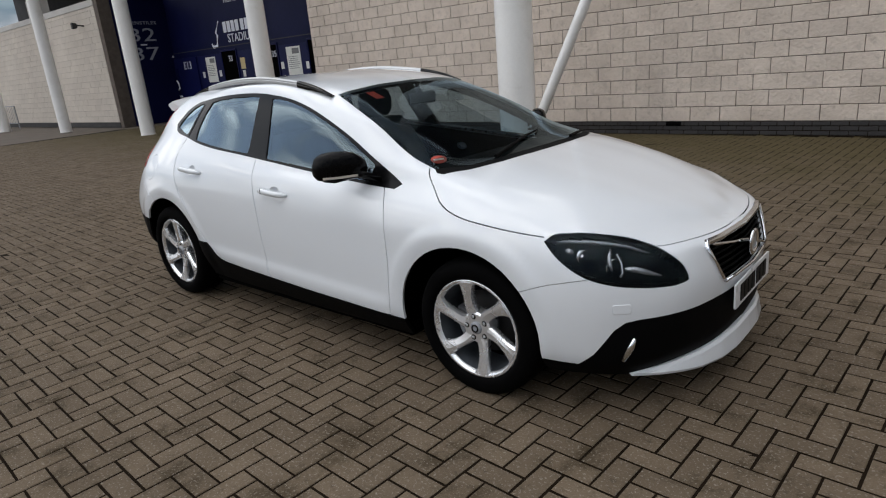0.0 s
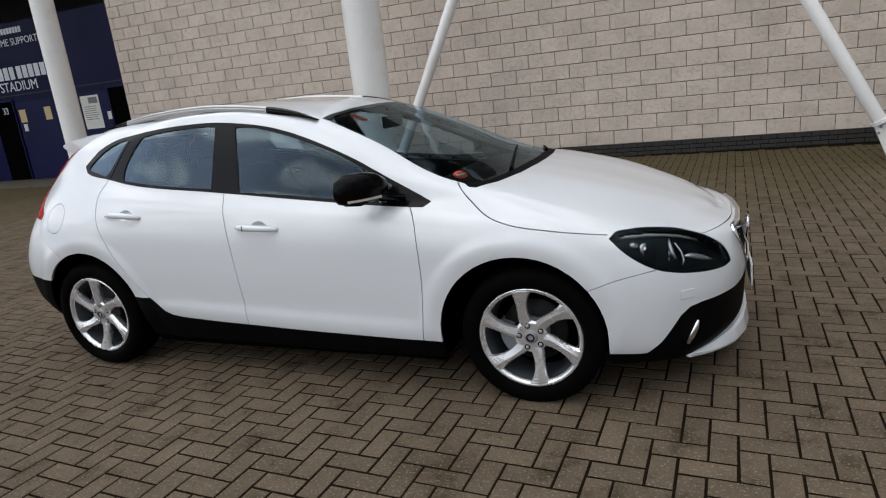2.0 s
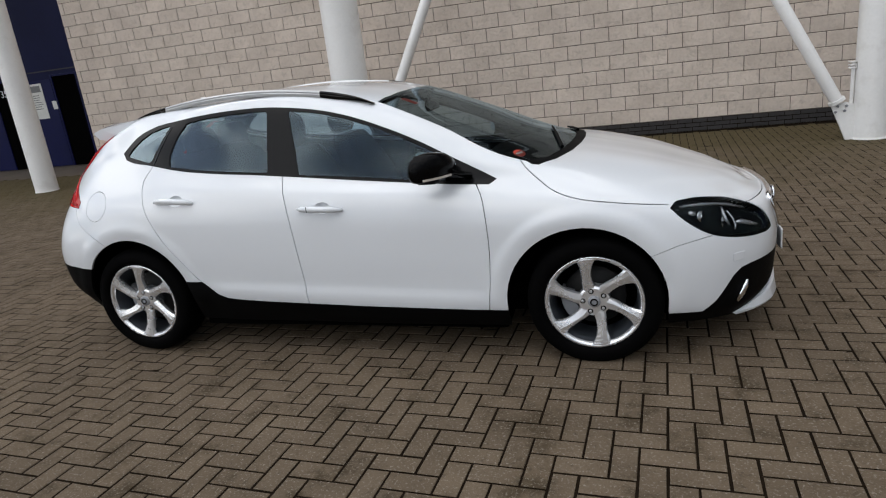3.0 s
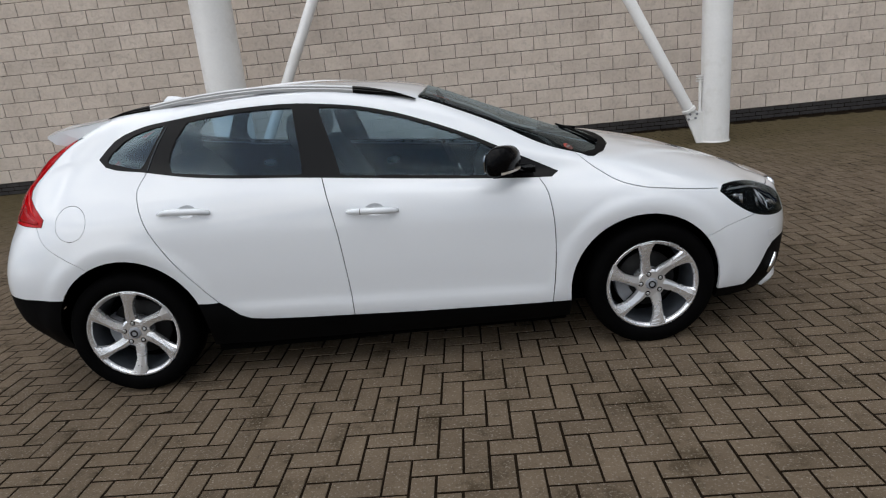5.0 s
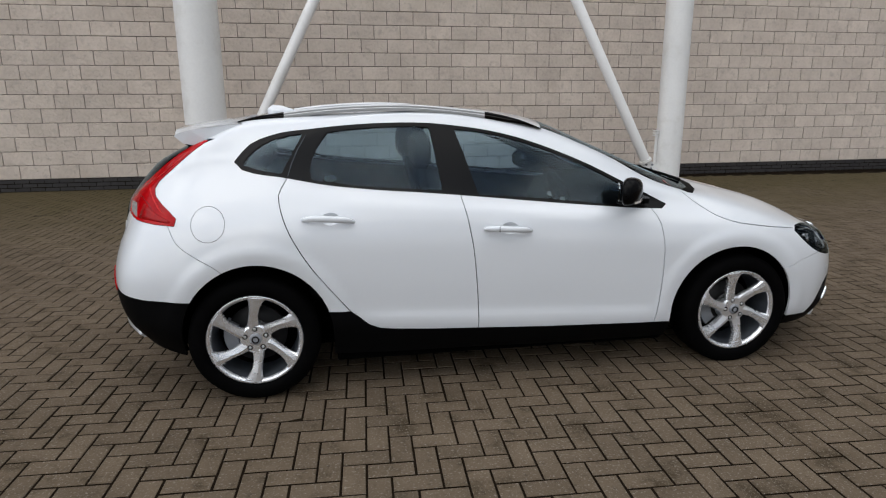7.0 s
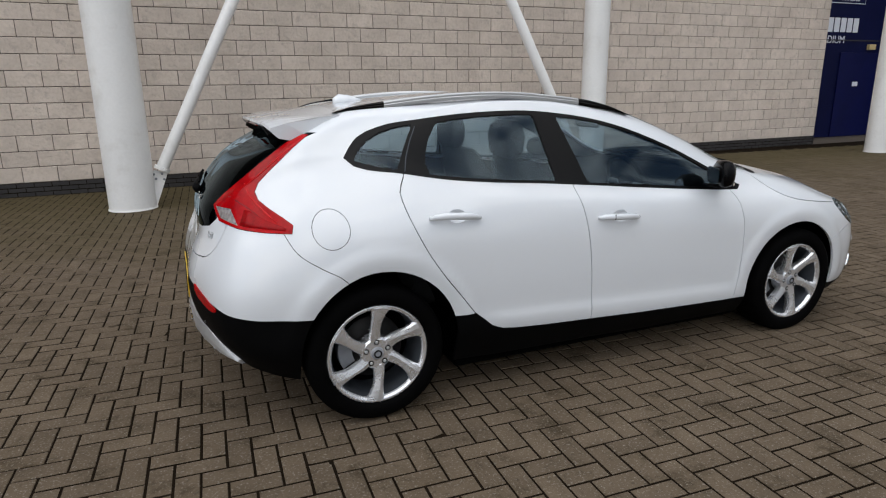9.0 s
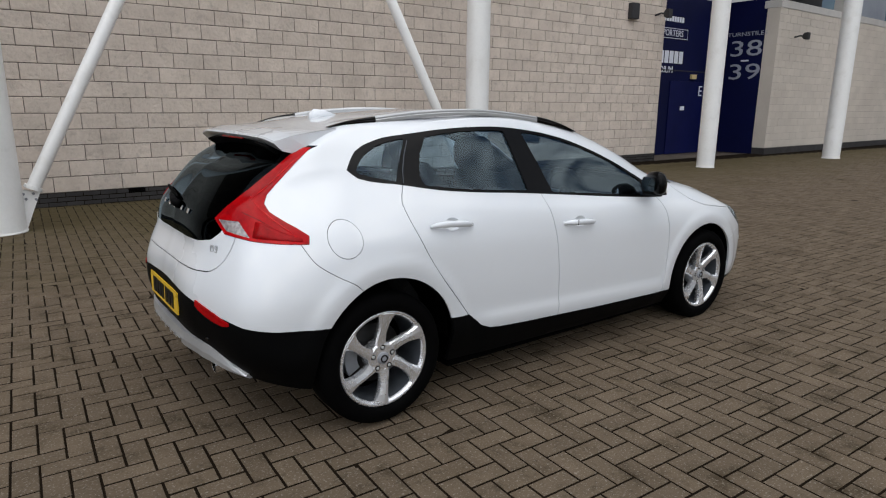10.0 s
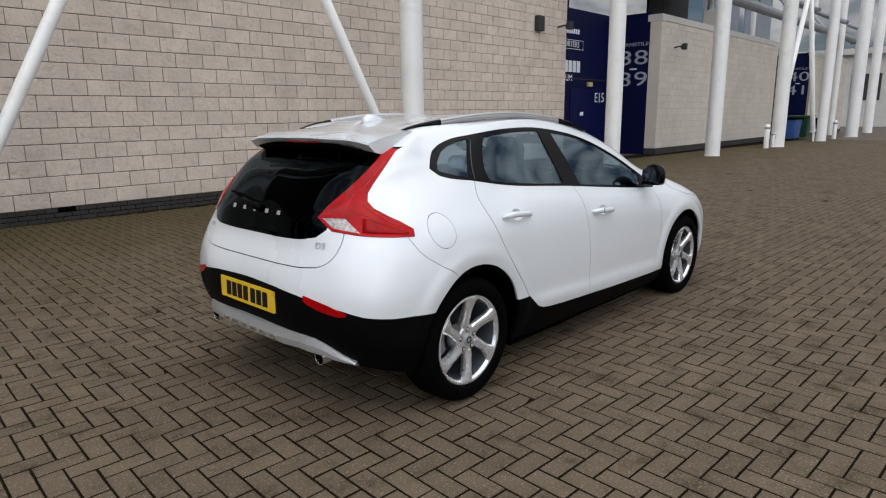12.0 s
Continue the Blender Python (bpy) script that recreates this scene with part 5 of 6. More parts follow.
part("grille_bar", tube_bm([on_skin(ENDS, .27, .540, "L", .0, 1)[0], on_skin(ENDS, .01, .622, "L", .0, 1)[0], on_skin(ENDS, .33, .688, "R", .0, 1)[0]], .007, 8), chrome, g_bg, "slim diagonal bar")

# lower lips
secs = []
for k in range(-16, 17):
    h = k / 16 * .665
    e = abs(h)
    X = np.interp(e, [0, .15, .3, .42, .52, .6, .665], [2.222, 2.218, 2.195, 2.155, 2.10, 2.04, 1.97])
    z0, z1 = np.interp(e, [0, .25, .45, .6, .665], [.175, .168, .172, .185, .190]), np.interp(e, [0, .25, .45, .6, .665], [.272, .262, .238, .215, .198])
    secs.append([(X - .05, h * .97, z0 + .005), (X - .006, h, z0), (X, h, z0 + .012), (X - .012, h, z1 - .01), (X - .022, h, z1), (X - .06, h * .97, z1)])
part("front_lip", loft_bm(secs), paint, car, "white front lip")
secs = []
for k in range(-16, 17):
    h = k / 16 * .66
    e = abs(h)
    X = np.interp(e, [0, .3, .45, .56, .62, .66], [-2.098, -2.085, -2.055, -2.01, -1.965, -1.925])
    z1, z0 = np.interp(e, [0, .40, .50, .56, .62, .66], [.460, .452, .442, .415, .365, .330]), np.interp(e, [0, .40, .52, .60, .66], [.372, .366, .350, .325, .305])
    secs.append([(X + .06, h * .97, z0), (X + .012, h, z0), (X - .004, h, z0 + .012), (X - .008, h, (z0 + z1) / 2), (X - .002, h, z1 - .006), (X + .02, h, z1)])
part("rear_skid_plate", loft_bm(secs), satin_silver, car, "satin silver rear skid plate")
for k in range(6):
    part("skid_slot", box_bm(-2.109 + .0005 * (k - 2.5) ** 2, -2.098 + .0005 * (k - 2.5) ** 2, -.26 + .09 * k, -.205 + .09 * k, .392, .412, .001), chrome, car, "bright slot in the skid plate")
for S in "RL":
    p, nn = on_skin(TAIL, -1.53, .475, S, .0)
    pk = part("parking_sensor", lathe_bm([(0, .006), (.010, .005), (.012, -.004)], 14, "z"), gloss_black, car, "round parking sensor")
    pk.matrix_basis = facing(p, nn)
    p, nn = on_skin(NOSE, 1.20, .515, S, .001)
    wz = part("washer_flap", loft_bm([[(x, y, 0) for x, y in rounded(0, 0, .036, .020, .008)], [(x, y, .0015) for x, y in rounded(0, 0, .034, .018, .008)]]), paint, car)
    wz.matrix_basis = facing(p, nn)

# plates, badges, sticker
pl = part("rear_plate", loft_bm([[(x, y, 0) for x, y in rounded(0, 0, .26, .0555, .008)], [(x, y, .006) for x, y in rounded(0, 0, .26, .0555, .008)]]), yellow_plate, car, "yellow registration plate")
pl.matrix_basis = facing((-2.098, -.012, .580), (-1, 0, .03))
bars("plate_bar", Matrix.Translation((0, 0, .007)), [.042, .042, .042, .042, .0, .042, .042, .042], .075, .014, ink_black, pl, .002, "plain black bars")
pl = part("front_plate", loft_bm([[(x, y, 0) for x, y in rounded(0, 0, .26, .0555, .008)], [(x, y, .008) for x, y in rounded(0, 0, .26, .0555, .008)]]), white_plate, car, "white registration plate")
pl.matrix_basis = facing((2.213, 0, .443), (1, 0, .02))
bars("plate_bar", Matrix.Translation((0, 0, .0095)), [.042, .042, .042, .042, .0, .042, .042, .042], .075, .014, ink_black, pl, .002, "plain black bars")
text_on("engine_badge", "D3", .046, facing(on_skin(ENDS, .505, .873, "R", .001, -1)[0], (-.95, -.28, .14)), satin_silver, car, "small chrome D3 badge", depth=.003)
text_on("engine_badge_far", "D3", .055, facing(on_skin(ENDS, .505, .873, "L", .001, -1)[0], (-.95, .28, .14)), satin_silver, car, "small chrome badge", depth=.003).name = "engine_badge"
for k in range(5):
    h = -.20 + .105 * k
    p, nn = on_skin(ENDS, max(abs(h), .004), 1.0, "R", .003, -1)
    b_ = part("badge_bar", box_bm(-.013, .013, -.011, .011, 0, .004, .001), chrome, car, "plain chrome bar")
    b_.matrix_basis = facing((p.x, h, p.z), (-.93, .0, .36))
p, nn = on_skin(PLAN, .985, .60, "R", -.004)
st = part("screen_sticker", lathe_bm([(0, .001), (.034, .001), (.034, 0)], 24, "z"), red_paint, car, "round red sticker inside the windscreen")
st.matrix_basis = facing(p, (.5, -.25, .8)) @ Matrix.Diagonal((1.2, .8, 1, 1))
bars("sticker_bars", Matrix.Translation((0, 0, .0015)), [.045], .012, .01, paper_mat, st, .001)

# ---- the car: cabin ----
def seat(X, y, bench=False):
    hw = .25 if not bench else .60
    s_ = part("seat", box_bm(X - .28, X + .26, y - hw, y + hw, .42, .58, .05), seat_cloth, car, "charcoal cloth seat", True)
    lean = .20
    secs = []
    for z, d, w in ((.52, .09, .96), (.70, .10, 1.0), (.90, .09, .98), (1.05, .07, .86), (1.12, .05, .7)):
        x = X - .24 - (z - .55) * lean / .45
        secs.append([(x + px * d, y + py * hw * w, z) for px, py in rounded(0, 0, 1, 1, .35, 3)])
    part("backrest", loft_bm(secs), seat_cloth, s_, "", True)
    for yy in ((y,) if not bench else (y - .38, y, y + .38)):
        hx = X - .24 - .30
        secs = []
        for z, d, w in ((1.13, .03, .10), (1.17, .05, .13), (1.25, .055, .135), (1.30, .045, .12), (1.325, .02, .09)):
            zz = z - (.06 if bench else 0)
            secs.append([(hx + px * d, yy + py * w, zz) for px, py in rounded(0, 0, 1, 1, .4, 3)])
        part("headrest", loft_bm(secs), seat_cloth, s_, "", True)
    return s_


seat(.12, -.37)
seat(.12, .37)
seat(-.78, 0, True)
part("dashboard", loft_bm([[(x, y, z) for x, z in ((1.02, .60), (.60, .62), (.56, .80), (.62, .92), (.80, .965), (1.04, .975), (1.12, .93))] for y in (-.70, 0, .70)]), black_plastic, car, "black dashboard", True)
sw = part("steering_wheel", lathe_bm([(.175 + .016 * math.cos(a), .016 * math.sin(a)) for a in (2 * math.pi * k / 10 for k in range(11))], 32, "x"), black_plastic, car, "black steering wheel", True)
sw.matrix_basis = pose(.42, -.37, .93, 0, -22, 0)
hub_ = part("wheel_hub", lathe_bm([(0, -.02), (.06, -.02), (.07, .01)], 20, "x"), black_plastic, sw)
for a in (0, 180, 270):
    part("wheel_spoke", tube_bm([(0, .05 * math.cos(radians(a)), .05 * math.sin(radians(a))), (0, .17 * math.cos(radians(a)), .17 * math.sin(radians(a)))], .014, 8), satin_silver, sw, "silver spoke")
panel("headlining", [f for f in R("body_shell") if f.calc_center_median().z > 1.32 and -1.4 < f.calc_center_median().x < .26], lining, car, "RL", "grey headlining", 0, 0.034)
im = part("cabin_mirror", box_bm(.36, .385, -.12, .12, 1.245, 1.315, .012), gloss_black, car, "cabin mirror")
part("mirror_stem", tube_bm([(.37, 0, 1.30), (.34, 0, 1.36)], .012, 8), gloss_black, im)
# small orange-red patch near the top of the windscreen
part("sun_strip", loft_bm([[(x, y, z) for x, z in ((.40, 1.315), (.32, 1.35), (.318, 1.348), (.398, 1.313))] for y in (-.40, -.34)]), red_paint, car, "small orange-red patch behind the windscreen")
part("cabin_floor", box_bm(-1.6, 1.1, -.68, .68, .30, .36), shadow_black, car)
part("parcel_shelf", box_bm(-1.75, -1.22, -.56, .56, .96, .98, .005), seat_cloth, car, "charcoal parcel shelf")


def lengthen(x):
    """The nose reaches further forward and the tail is shorter than the first lines."""
    d = max(0.0, x - .9)
    return x + .036 * d * d / (d + .12) + .026 * max(0.0, -1.33 - x)


for ob in car.children_recursive:
    if ob.type != "MESH" or ob.parent.name.startswith("wheel") or ob.parent.parent and ob.parent.parent.name.startswith("wheel"):
        continue
    if ob.matrix_basis == Matrix.Identity(4) and (ob.parent == car or ob.parent.matrix_basis == Matrix.Identity(4)):
        co = np.empty(len(ob.data.vertices) * 3)
        ob.data.vertices.foreach_get("co", co)
        co[::3] = [lengthen(x) for x in co[::3]]
        ob.data.vertices.foreach_set("co", co)
        ob.data.update()
    elif ob.parent == car:
        ob.matrix_basis = Matrix.Translation((lengthen(ob.matrix_basis.translation.x) - ob.matrix_basis.translation.x, 0, 0)) @ ob.matrix_basis
skin.free()

# ---- signs and fittings on the bays ----
def wall_text(words, size, x, y, z, parent, facing_dir="S", wide=1.0, tall=1.0):
    turn = {"S": 0, "W": -90, "E": 90}[facing_dir]
    # lettering off the front walls takes the vinyl with shade in its colour
    return text_on("lettering", words, size, pose(x, y, z, 90, 0, turn) @ Matrix.Diagonal((wide, tall, 1, 1)), sign_white if facing_dir == "S" else sign_shaded, parent, "white lettering")


BL = 12.9 - 0.006
wall_text("STADIUM", .40, -19.80, BL, 2.80, back_l)
bars("sign_bars", pose(-19.66, BL, 3.20, 90, 0, 0), [.20] * 4 + [.0] + [.20] * 5, .36, .06, sign_white, back_l, label="white bars of a sign")
mk = part("sign_mark", tube_bm([(.30, 0, .46), (.02, 0, .08), (.10, 0, .0), (-.02, 0, -.36), (-.28, 0, -.40), (-.36, 0, -.26)], [.03, .05, .06, .06, .06, .03], 8), sign_white, back_l, "plain curved white mark")
mk.matrix_basis = pose(-21.38, BL, 2.98) @ Matrix.Diagonal((1, .05, 1, 1))
wall_text("HOME SUPPORTERS", .28, -19.29, BL, 4.06, back_l)
bars("sign_bars", pose(-19.66, BL, 4.38, 90, 0, 0), [.10] * 9, .16, .03, sign_white, back_l)
wall_text("33", .28, -20.61, BL - .05, 2.12, back_l)
wall_text("35", .28, -17.99, BL - .05, 2.10, back_l)


def notice(x, z, w, h, parent, y):
    n = thing("notice_board", "white printed notice in a frame on the blue wall", "notice", "turnstile notices")
    part("sheet", box_bm(x - w / 2, x + w / 2, y - .02, y, z - h / 2, z + h / 2, .004), paper_mat, n)
    part("print_block", box_bm(x - .05, x + w * .42, y - .0225, y - .02, z + h * .26, z + h * .44), ink_mat, n, "grey printed block")
    for k in range(7):
        part("print_line", box_bm(x - w * .4, x + w * (.2 + .2 * random.random()), y - .0225, y - .02, z + h * .16 - k * .06, z + h * .16 - k * .06 + .018), ink_mat, n, "line of print")
    return n


notice(-22.03, 1.82, .66, .90, back_l, BL)
notice(-17.01, 1.80, .72, .94, back_l, BL)
for x, z in ((-22.64, 1.66), (-21.48, 1.66), (-19.94, 1.58), (-17.66, 1.72), (-16.35, 1.66)):
    part("small_label", box_bm(x - .08, x + .08, BL - .015, BL, z - .11, z + .11), paper_mat, back_l, "small white label")
for x in (-19.94, -18.82):
    part("card_notice", box_bm(x - .14, x + .14, BL - .015, BL, 1.74, 2.12), cream_card, back_l, "cream card notice")


def turnstile_gate(x0, x1, y, parent, top=2.0):
    d = thing("turnstile_door", "turnstile opening in the blue wall, its shade drawn as a flat black sheet", "door", "turnstile doors")
    # flat black sheet on the wall stands for the shade inside the opening
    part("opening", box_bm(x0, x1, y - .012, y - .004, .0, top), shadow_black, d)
    part("jamb", box_bm(x0 - .05, x0, y - .04, y, 0, top + .05, .004), blue_door_mat, d)
    part("jamb", box_bm(x1, x1 + .05, y - .04, y, 0, top + .05, .004), blue_door_mat, d)
    part("lintel", box_bm(x0, x1, y - .04, y, top, top + .05, .004), blue_door_mat, d)
    return d


for x0, x1 in ((-21.20, -20.27), (-18.36, -17.85), (-16.2, -15.4)):
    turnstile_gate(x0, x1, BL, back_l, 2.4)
for x0, x1 in ((-22.92, -21.29), (-20.17, -18.45), (-17.76, -16.3), (-15.3, -12.8)):
    part("lower_panel", box_bm(x0, x1, BL - .01, BL, .0, 2.35, .002), blue_door_mat, back_l, "brighter blue lower panel")
door_l = thing("exit_door", "dark blue exit door with an accessibility sign", "door")
part("leaf", box_bm(-25.24, -23.01, BL - .04, BL - .005, 0, 2.35, .005), blue_door_mat, door_l)
wall_text("E13", .40, -23.68, BL - .046, 2.05, door_l)
part("access_sign", box_bm(-25.10, -24.50, BL - .055, BL - .042, 1.0, 2.0), blue_mat, door_l, "dark blue sign panel")
part("sign_wheel", tube_bm([(-24.80 + .20 * math.cos(a), BL - .06, 1.35 + .20 * math.sin(a)) for a in (radians(-150 + 20 * k) for k in range(16))], .024, 8), sign_white, door_l, "white ring")
part("sign_stroke", tube_bm([(-24.89, BL - .06, 1.80), (-24.85, BL - .06, 1.50), (-24.67, BL - .06, 1.48), (-24.57, BL - .06, 1.22)], .024, 8), sign_white, door_l, "white stroke")
part("sign_light", box_bm(-24.96, -24.68, BL - .07, BL - .01, 2.42, 2.5), sign_white, door_l, "small white light fitting")
bars("sign_bars", pose(-24.78, BL - .058, .92, 90, 0, 0), [.12] * 4, .07, .03, sign_white, door_l)
SL = -24.70 + 0.006
wall_text("TURNSTILES", .24, SL, 11.80, 3.74, side_l, "E", 1.0, .72)
wall_text("32", .80, SL, 11.80, 3.29, side_l, "E", 1.4, .86)
wall_text("37", .80, SL, 11.80, 2.60, side_l, "E", 1.4, .86)
part("dash", box_bm(SL - .004, SL + .004, 11.67, 11.92, 2.93, 2.98), sign_white, side_l, "white dash")

BR = 11.3 - 0.006
wall_text("SUPPORTERS", .26, 11.67, BR, 3.64, back_r)
part("sign_frame", tube_bm([(10.62, BR, 3.50), (12.65, BR, 3.50), (12.65, BR, 3.78), (10.62, BR, 3.78)], .010, 6), sign_white, back_r, "thin white frame")
bars("sign_bars", pose(11.37, BR, 2.95, 90, 0, 0), [.20] * 4 + [.0] + [.20] * 5, .36, .05, sign_white, back_r, label="white bars of a sign")
wall_text("STADIUM", .28, 11.44, BR, 2.57, back_r)
bars("sign_bars", pose(11.82, BR, 4.05, 90, 0, 0), [.10] * 9, .15, .03, sign_white, back_r)
exit_door = thing("exit_door", "blue exit door with a lit sign above", "door")
part("leaf", box_bm(11.92, 14.92, BR - .03, BR - .002, 0, 2.25, .006), blue_door_mat, exit_door)
wall_text("E15", .46, 13.80, BR - .037, 1.95, exit_door)
part("exit_sign", box_bm(12.97, 13.24, BR - .08, BR - .001, 2.33, 2.47, .006), cream_card, exit_door, "small lit exit sign")
part("door_label", box_bm(12.54, 12.76, BR - .036, BR - .031, 1.36, 1.48), sign_white, exit_door, "small white label")
SR = 14.64 - 0.006
wall_text("TURNSTILES", .24, SR, 10.46, 3.74, side_r, "W", 1.0, .72)
wall_text("38", .80, SR, 10.46, 3.28, side_r, "W", 1.4, .86)
wall_text("39", .80, SR, 10.44, 2.56, side_r, "W", 1.4, .86)
part("dash", box_bm(SR - .004, SR + .004, 10.32, 10.58, 2.90, 2.95), sign_white, side_r, "white dash")
SF = 34.28 - 0.006
wall_text("TURNSTILES", .24, SF, 10.25, 3.75, side_f, "W", 1.0, .72)
wall_text("40", .85, SF, 10.15, 3.30, side_f, "W", 1.4, .86)
wall_text("41", .85, SF, 10.15, 2.55, side_f, "W", 1.4, .86)
part("dash", box_bm(SF - .004, SF + .004, 10.02, 10.28, 2.91, 2.96), sign_white, side_f, "white dash")


def floodlight(x, y, z, s=1):
    f_ = thing("wall_floodlight", "dark grey floodlight on a bracket fixed to the wall", "lamp", "wall floodlights")
    part("bracket", tube_bm([(x, y, z), (x, y - .18, z + .03), (x + .1 * s, y - .30, z + .02)], .025, 8), dark_mat, f_)
    part("lamp_head", loft_bm([[(x + .1 * s + px * .5, y - .22 - d, z + .02 + pz) for px, pz in rounded(0, 0, .15 * k, .10 * k, .03)] for d, k in ((0, .6), (.06, 1.0), (.16, 1.1), (.18, 1.02))]), dark_mat, f_, "dark lamp head")
    return f_


floodlight(9.15, WALL_Y, 3.80)
floodlight(15.7, 9.49, 3.64)
floodlight(-26.2, 10.39, 3.80, -1)
jb = thing("junction_box", "dark box fixed to the blockwork wall", "box")
part("case", box_bm(8.02, 8.32, WALL_Y - .14, WALL_Y, 3.62, 4.0, .02), dark_mat, jb)
for x in (-3.648,):
    v = thing("air_brick", "small dark vent in the brick plinth", "vent")
    part("vent_frame", box_bm(x - .12, x + .12, WALL_Y - .014, WALL_Y, .135, .205, .003), shadow_black, v)
    for k in range(3):
        part("vent_slat", box_bm(x - .11, x + .11, WALL_Y - .018, WALL_Y - .012, .145 + k * .02, .153 + k * .02), black_plastic, v)
# cable clips on the column and the vertical pipe
clip = thing("column_socket", "small white ribbed fitting on the column", "fitting")
for k in range(3):
    part("rib", box_bm(1.33, 1.40, 8.10, 8.20, .88 + k * .035, .90 + k * .035, .004), column_mat, clip)
part("stem", tube_bm([(1.375, 8.15, .0), (1.375, 8.15, .97)], .022, 10), column_mat, clip)


def bollard(x, y):
    b_ = thing("bollard", "white round bollard on the paving", "bollard", "bollards")
    b_.matrix_basis = pose(x, y, 0)
    part("post", lathe_bm([(.10, 0), (.10, .86), (.07, .93), (0, .95)], 20, "z"), column_mat, b_, smooth=True)
    part("band", lathe_bm([(.103, .74), (.103, .82)], 20, "z"), grey_steel_mat, b_, "grey band")


bollard(20.4, 7.55)
bollard(30.6, 7.3)


def wheelie_bin(x, y, w, d, h, mat_, lab):
    b_ = thing("wheelie_bin", lab, "bin", "bins by the wall")
    part("body", loft_bm([[(x + px * w * .44, y + py * d * .44, .12) for px, py in rounded(0, 0, 1, 1, .2, 3)], [(x + px * w * .5, y + py * d * .5, h) for px, py in rounded(0, 0, 1, 1, .2, 3)]]), mat_, b_)
    part("lid", box_bm(x - w * .53, x + w * .53, y - d * .55, y + d * .53, h, h + .09, .03), shadow_black if mat_ == bin_blue else mat_, b_, "closed lid")
    for s_ in (-1, 1):
        part("bin_wheel", lathe_bm([(.02, -.03), (.09, -.03), (.09, .03), (.02, .03)], 16, "y", centre=(x + s_ * w * .35, y + .2, .09)), rubber, b_)


wheelie_bin(28.3, 8.9, 1.3, 1.0, 1.0, bin_blue, "blue wheeled bin with a dark lid")
wheelie_bin(30.3, 8.8, 1.1, 1.0, 1.1, bin_green, "green wheeled bin with its lid closed")
wheelie_bin(32.2, 8.9, .7, .8, .95, shadow_black, "small black wheeled bin beside the wall")
# crowd barrier beside the left wall
rail = thing("crowd_barrier", "grey tubular crowd barrier beside the wall", "barrier")
part("frame", tube_bm([(-38.5, 9.9, -.01), (-38.5, 9.9, 1.05), (-35.0, 9.9, 1.05), (-35.0, 9.9, -.01)], .025, 8), grey_steel_mat, rail)
part("lower_rail", tube_bm([(-38.5, 9.9, .25), (-35.0, 9.9, .25)], .02, 8), grey_steel_mat, rail)
for k in range(14):
    part("upright", tube_bm([(-38.3 + k * .24, 9.9, .25), (-38.3 + k * .24, 9.9, 1.05)], .010, 6), grey_steel_mat, rail)
# steelwork of the far stand
steel = thing("stand_steelwork", "grey steel beams and bracing under the stand roof", "steelwork")
part("beam", tube_bm([(14, 9.3, 5.75), (46, 9.0, 5.75)], .2, 12), grey_steel_mat, steel)
for x in (24, 30, 36, 42):
    part("post", tube_bm([(x, 11.5, 4.4), (x, 11.5, 9)], .14, 12), column_mat, steel)
    part("rafter", tube_bm([(x - 2, 8.0, 6.0), (x + 1.5, 15, 9.5)], .12, 10), grey_steel_mat, steel)
    part("brace", tube_bm([(x, 9.2, 5.6), (x + 3, 11.5, 8)], .09, 10), grey_steel_mat, steel)
far_block = thing("far_building", "pale low building beyond the stand", "building")
part("wall", box_bm(58, 70, 2, 26, 0, 6.0), cap_mat, far_block)
for k in range(6):
    part("window", box_bm(57.95, 58.0, 3 + 3.4 * k, 5.2 + 3.4 * k, 2.2, 4.4), dark_mat, far_block, "dark window")
part("roof", box_bm(57.5, 70.5, 1.5, 26.5, 6.0, 6.5), cap_mat, far_block)

# ---- blocks of the long wall ----
def wall_rows(z_top):
    rows = []
    k, z = 0, Z_FIRST
    while z < z_top:
        x = -3.39 - 24 * LENGTH + (0 if k % 2 == 0 else LENGTH / 2)
        while x < WX1:
            a, b = max(x, WX0) + .0045, min(x + LENGTH, WX1) - .0045
            if b - a > .06:
                rows.append(((a + b) / 2, z + COURSE / 2, (b - a) / 2, COURSE / 2 - .0035, random.uniform(-.002, .002)))
            x += LENGTH
        z += COURSE
        k += 1
    return rows


def near_blocks(r):
    return -7.4 < r[0] < 2.6 and r[1] < 3.4 and abs(r[2] * 2 + .009 - LENGTH) < .01


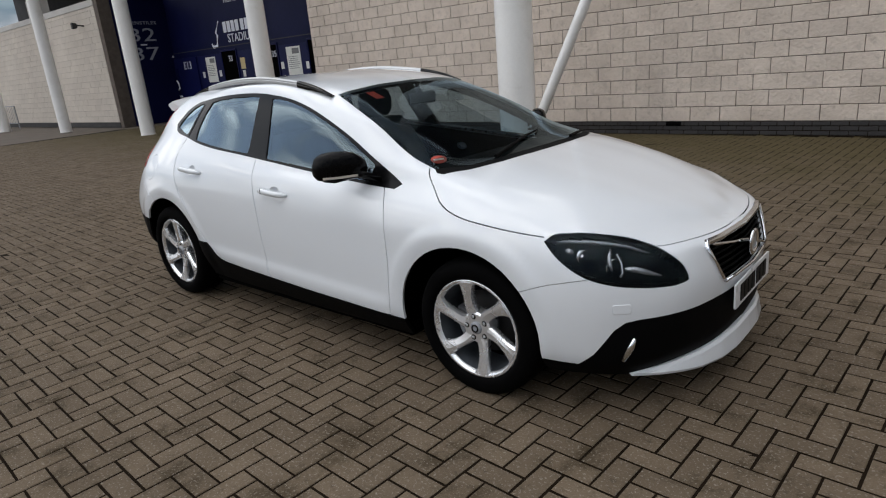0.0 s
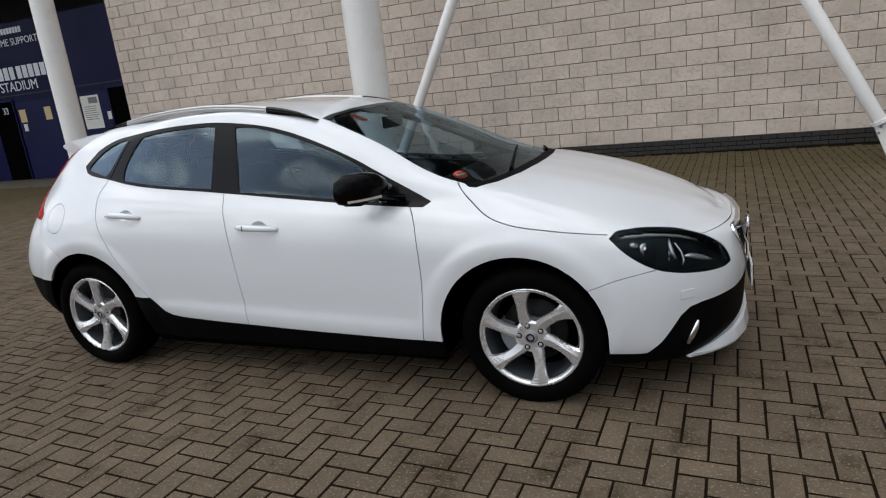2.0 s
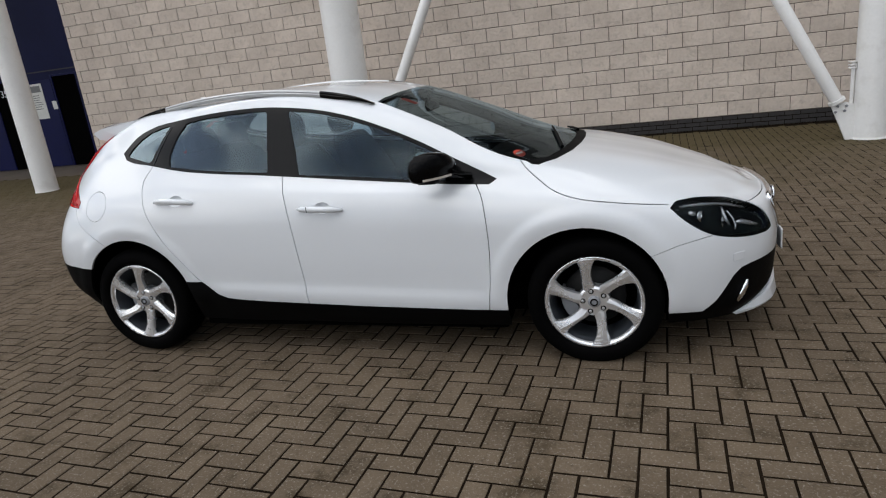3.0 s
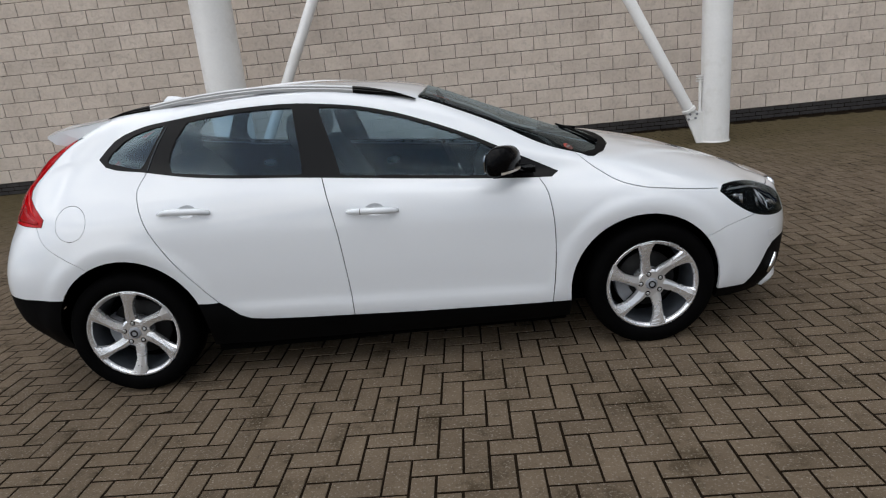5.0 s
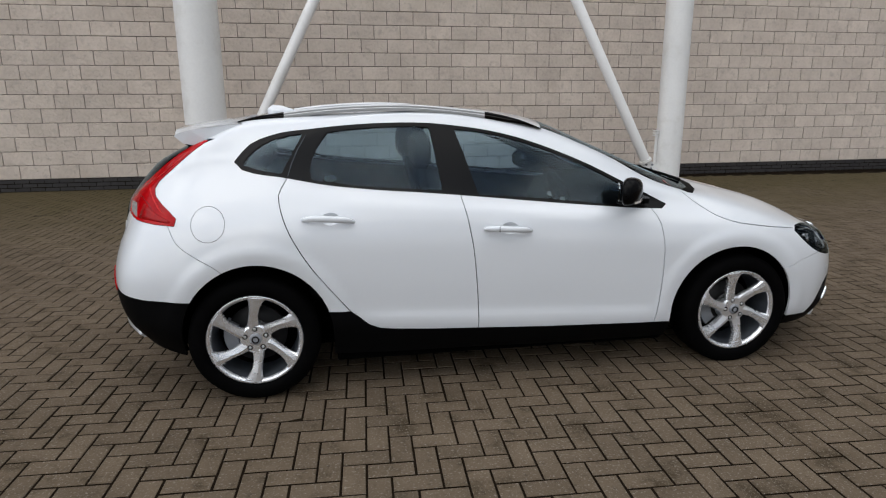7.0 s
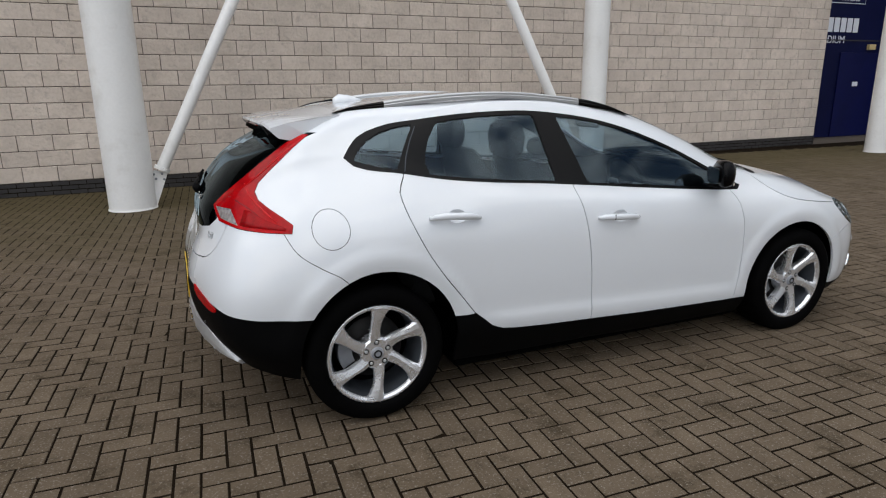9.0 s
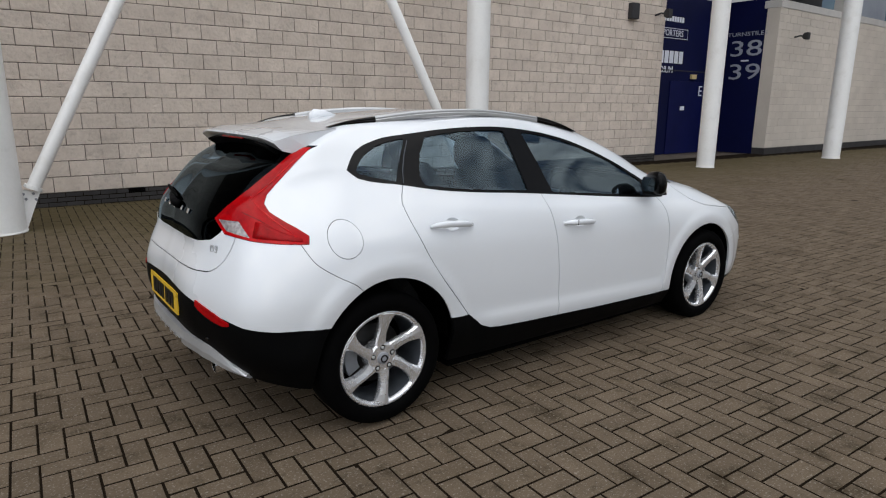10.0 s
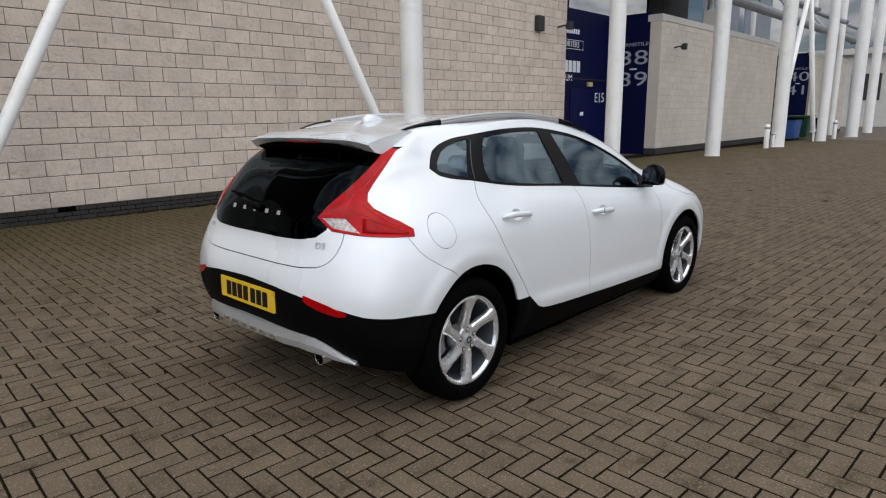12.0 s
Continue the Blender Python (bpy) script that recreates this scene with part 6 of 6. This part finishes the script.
WALL_FRAME = Matrix(((1, 0, 0, 0), (0, 0, -1, WALL_Y), (0, 1, 0, 0), (0, 0, 0, 1)))
all_rows = wall_rows(5.2)
brick_field("blockwork", [r for r in all_rows if not near_blocks(r)], .006, .03, block_mat, wall_main, WALL_FRAME)
block_me = brick_mesh("block", LENGTH - .009, COURSE - .009, .03, .006, block_mat)
for r in all_rows:
    if near_blocks(r):
        ob = new("block", block_me)
        ob.parent = wall_main
        ob.matrix_basis = WALL_FRAME @ pose(r[0], r[1], r[4])
# plinth bricks
rows = []
for k in range(3):
    x = WX0 - (.11 if k % 2 else 0)
    while x < WX1:
        a, b = max(x, WX0) + .004, min(x + .225, WX1) - .004
        if b > a + .02:
            rows.append(((a + b) / 2, .034 + k * .0675, (b - a) / 2, .029, .006))
        x += .225
brick_field("plinth_brick", rows, .003, .02, plinth_mat, wall_main, WALL_FRAME)

# ---- pavers ----
PITCH, PX, PY = 0.1025, -3.457, 1.252
i0, i1, j0, j1 = (int(math.floor((a - b) / PITCH)) for a, b in ((PAVE[0], PX), (PAVE[1], PX), (PAVE[2], PY), (PAVE[3], PY)))
rng = np.random.RandomState(11)
far, close = [], []
for i in range(i0, i1):
    for j in range(j0, j1):
        s = (i + j) % 4
        if s in (0, 2):
            u, v = PX + i * PITCH, PY + j * PITCH
            lift = rng.uniform(-.0015, .0015)
            if s == 0:
                r = (u + PITCH, v + PITCH / 2, PITCH - .0045, PITCH / 2 - .0045, lift)
            else:
                r = (u + PITCH / 2, v + PITCH, PITCH / 2 - .0045, PITCH - .0045, lift)
            (close if -4.4 < r[0] < -1.5 and 0.45 < r[1] < 1.5 else far).append(r)
PAVE_TURN = Matrix.Translation((-3, 1, 0)) @ Matrix.Rotation(radians(-2.9), 4, "Z") @ Matrix.Translation((3, -1, 0))   # the paving is laid slightly askew of the wall
brick_field("paver_field", far, .003, .02, paver_mat, pavement, PAVE_TURN)
paver_me = brick_mesh("paver", 2 * PITCH - .0090, PITCH - .0090, .02, .003, paver_mat)
for r in close:
    ob = new("paver", paver_me)
    ob.parent = pavement
    ob.matrix_basis = PAVE_TURN @ pose(r[0], r[1], r[4], rng.normal(0, .15), rng.normal(0, .1), 0 if r[2] > r[3] else 90)
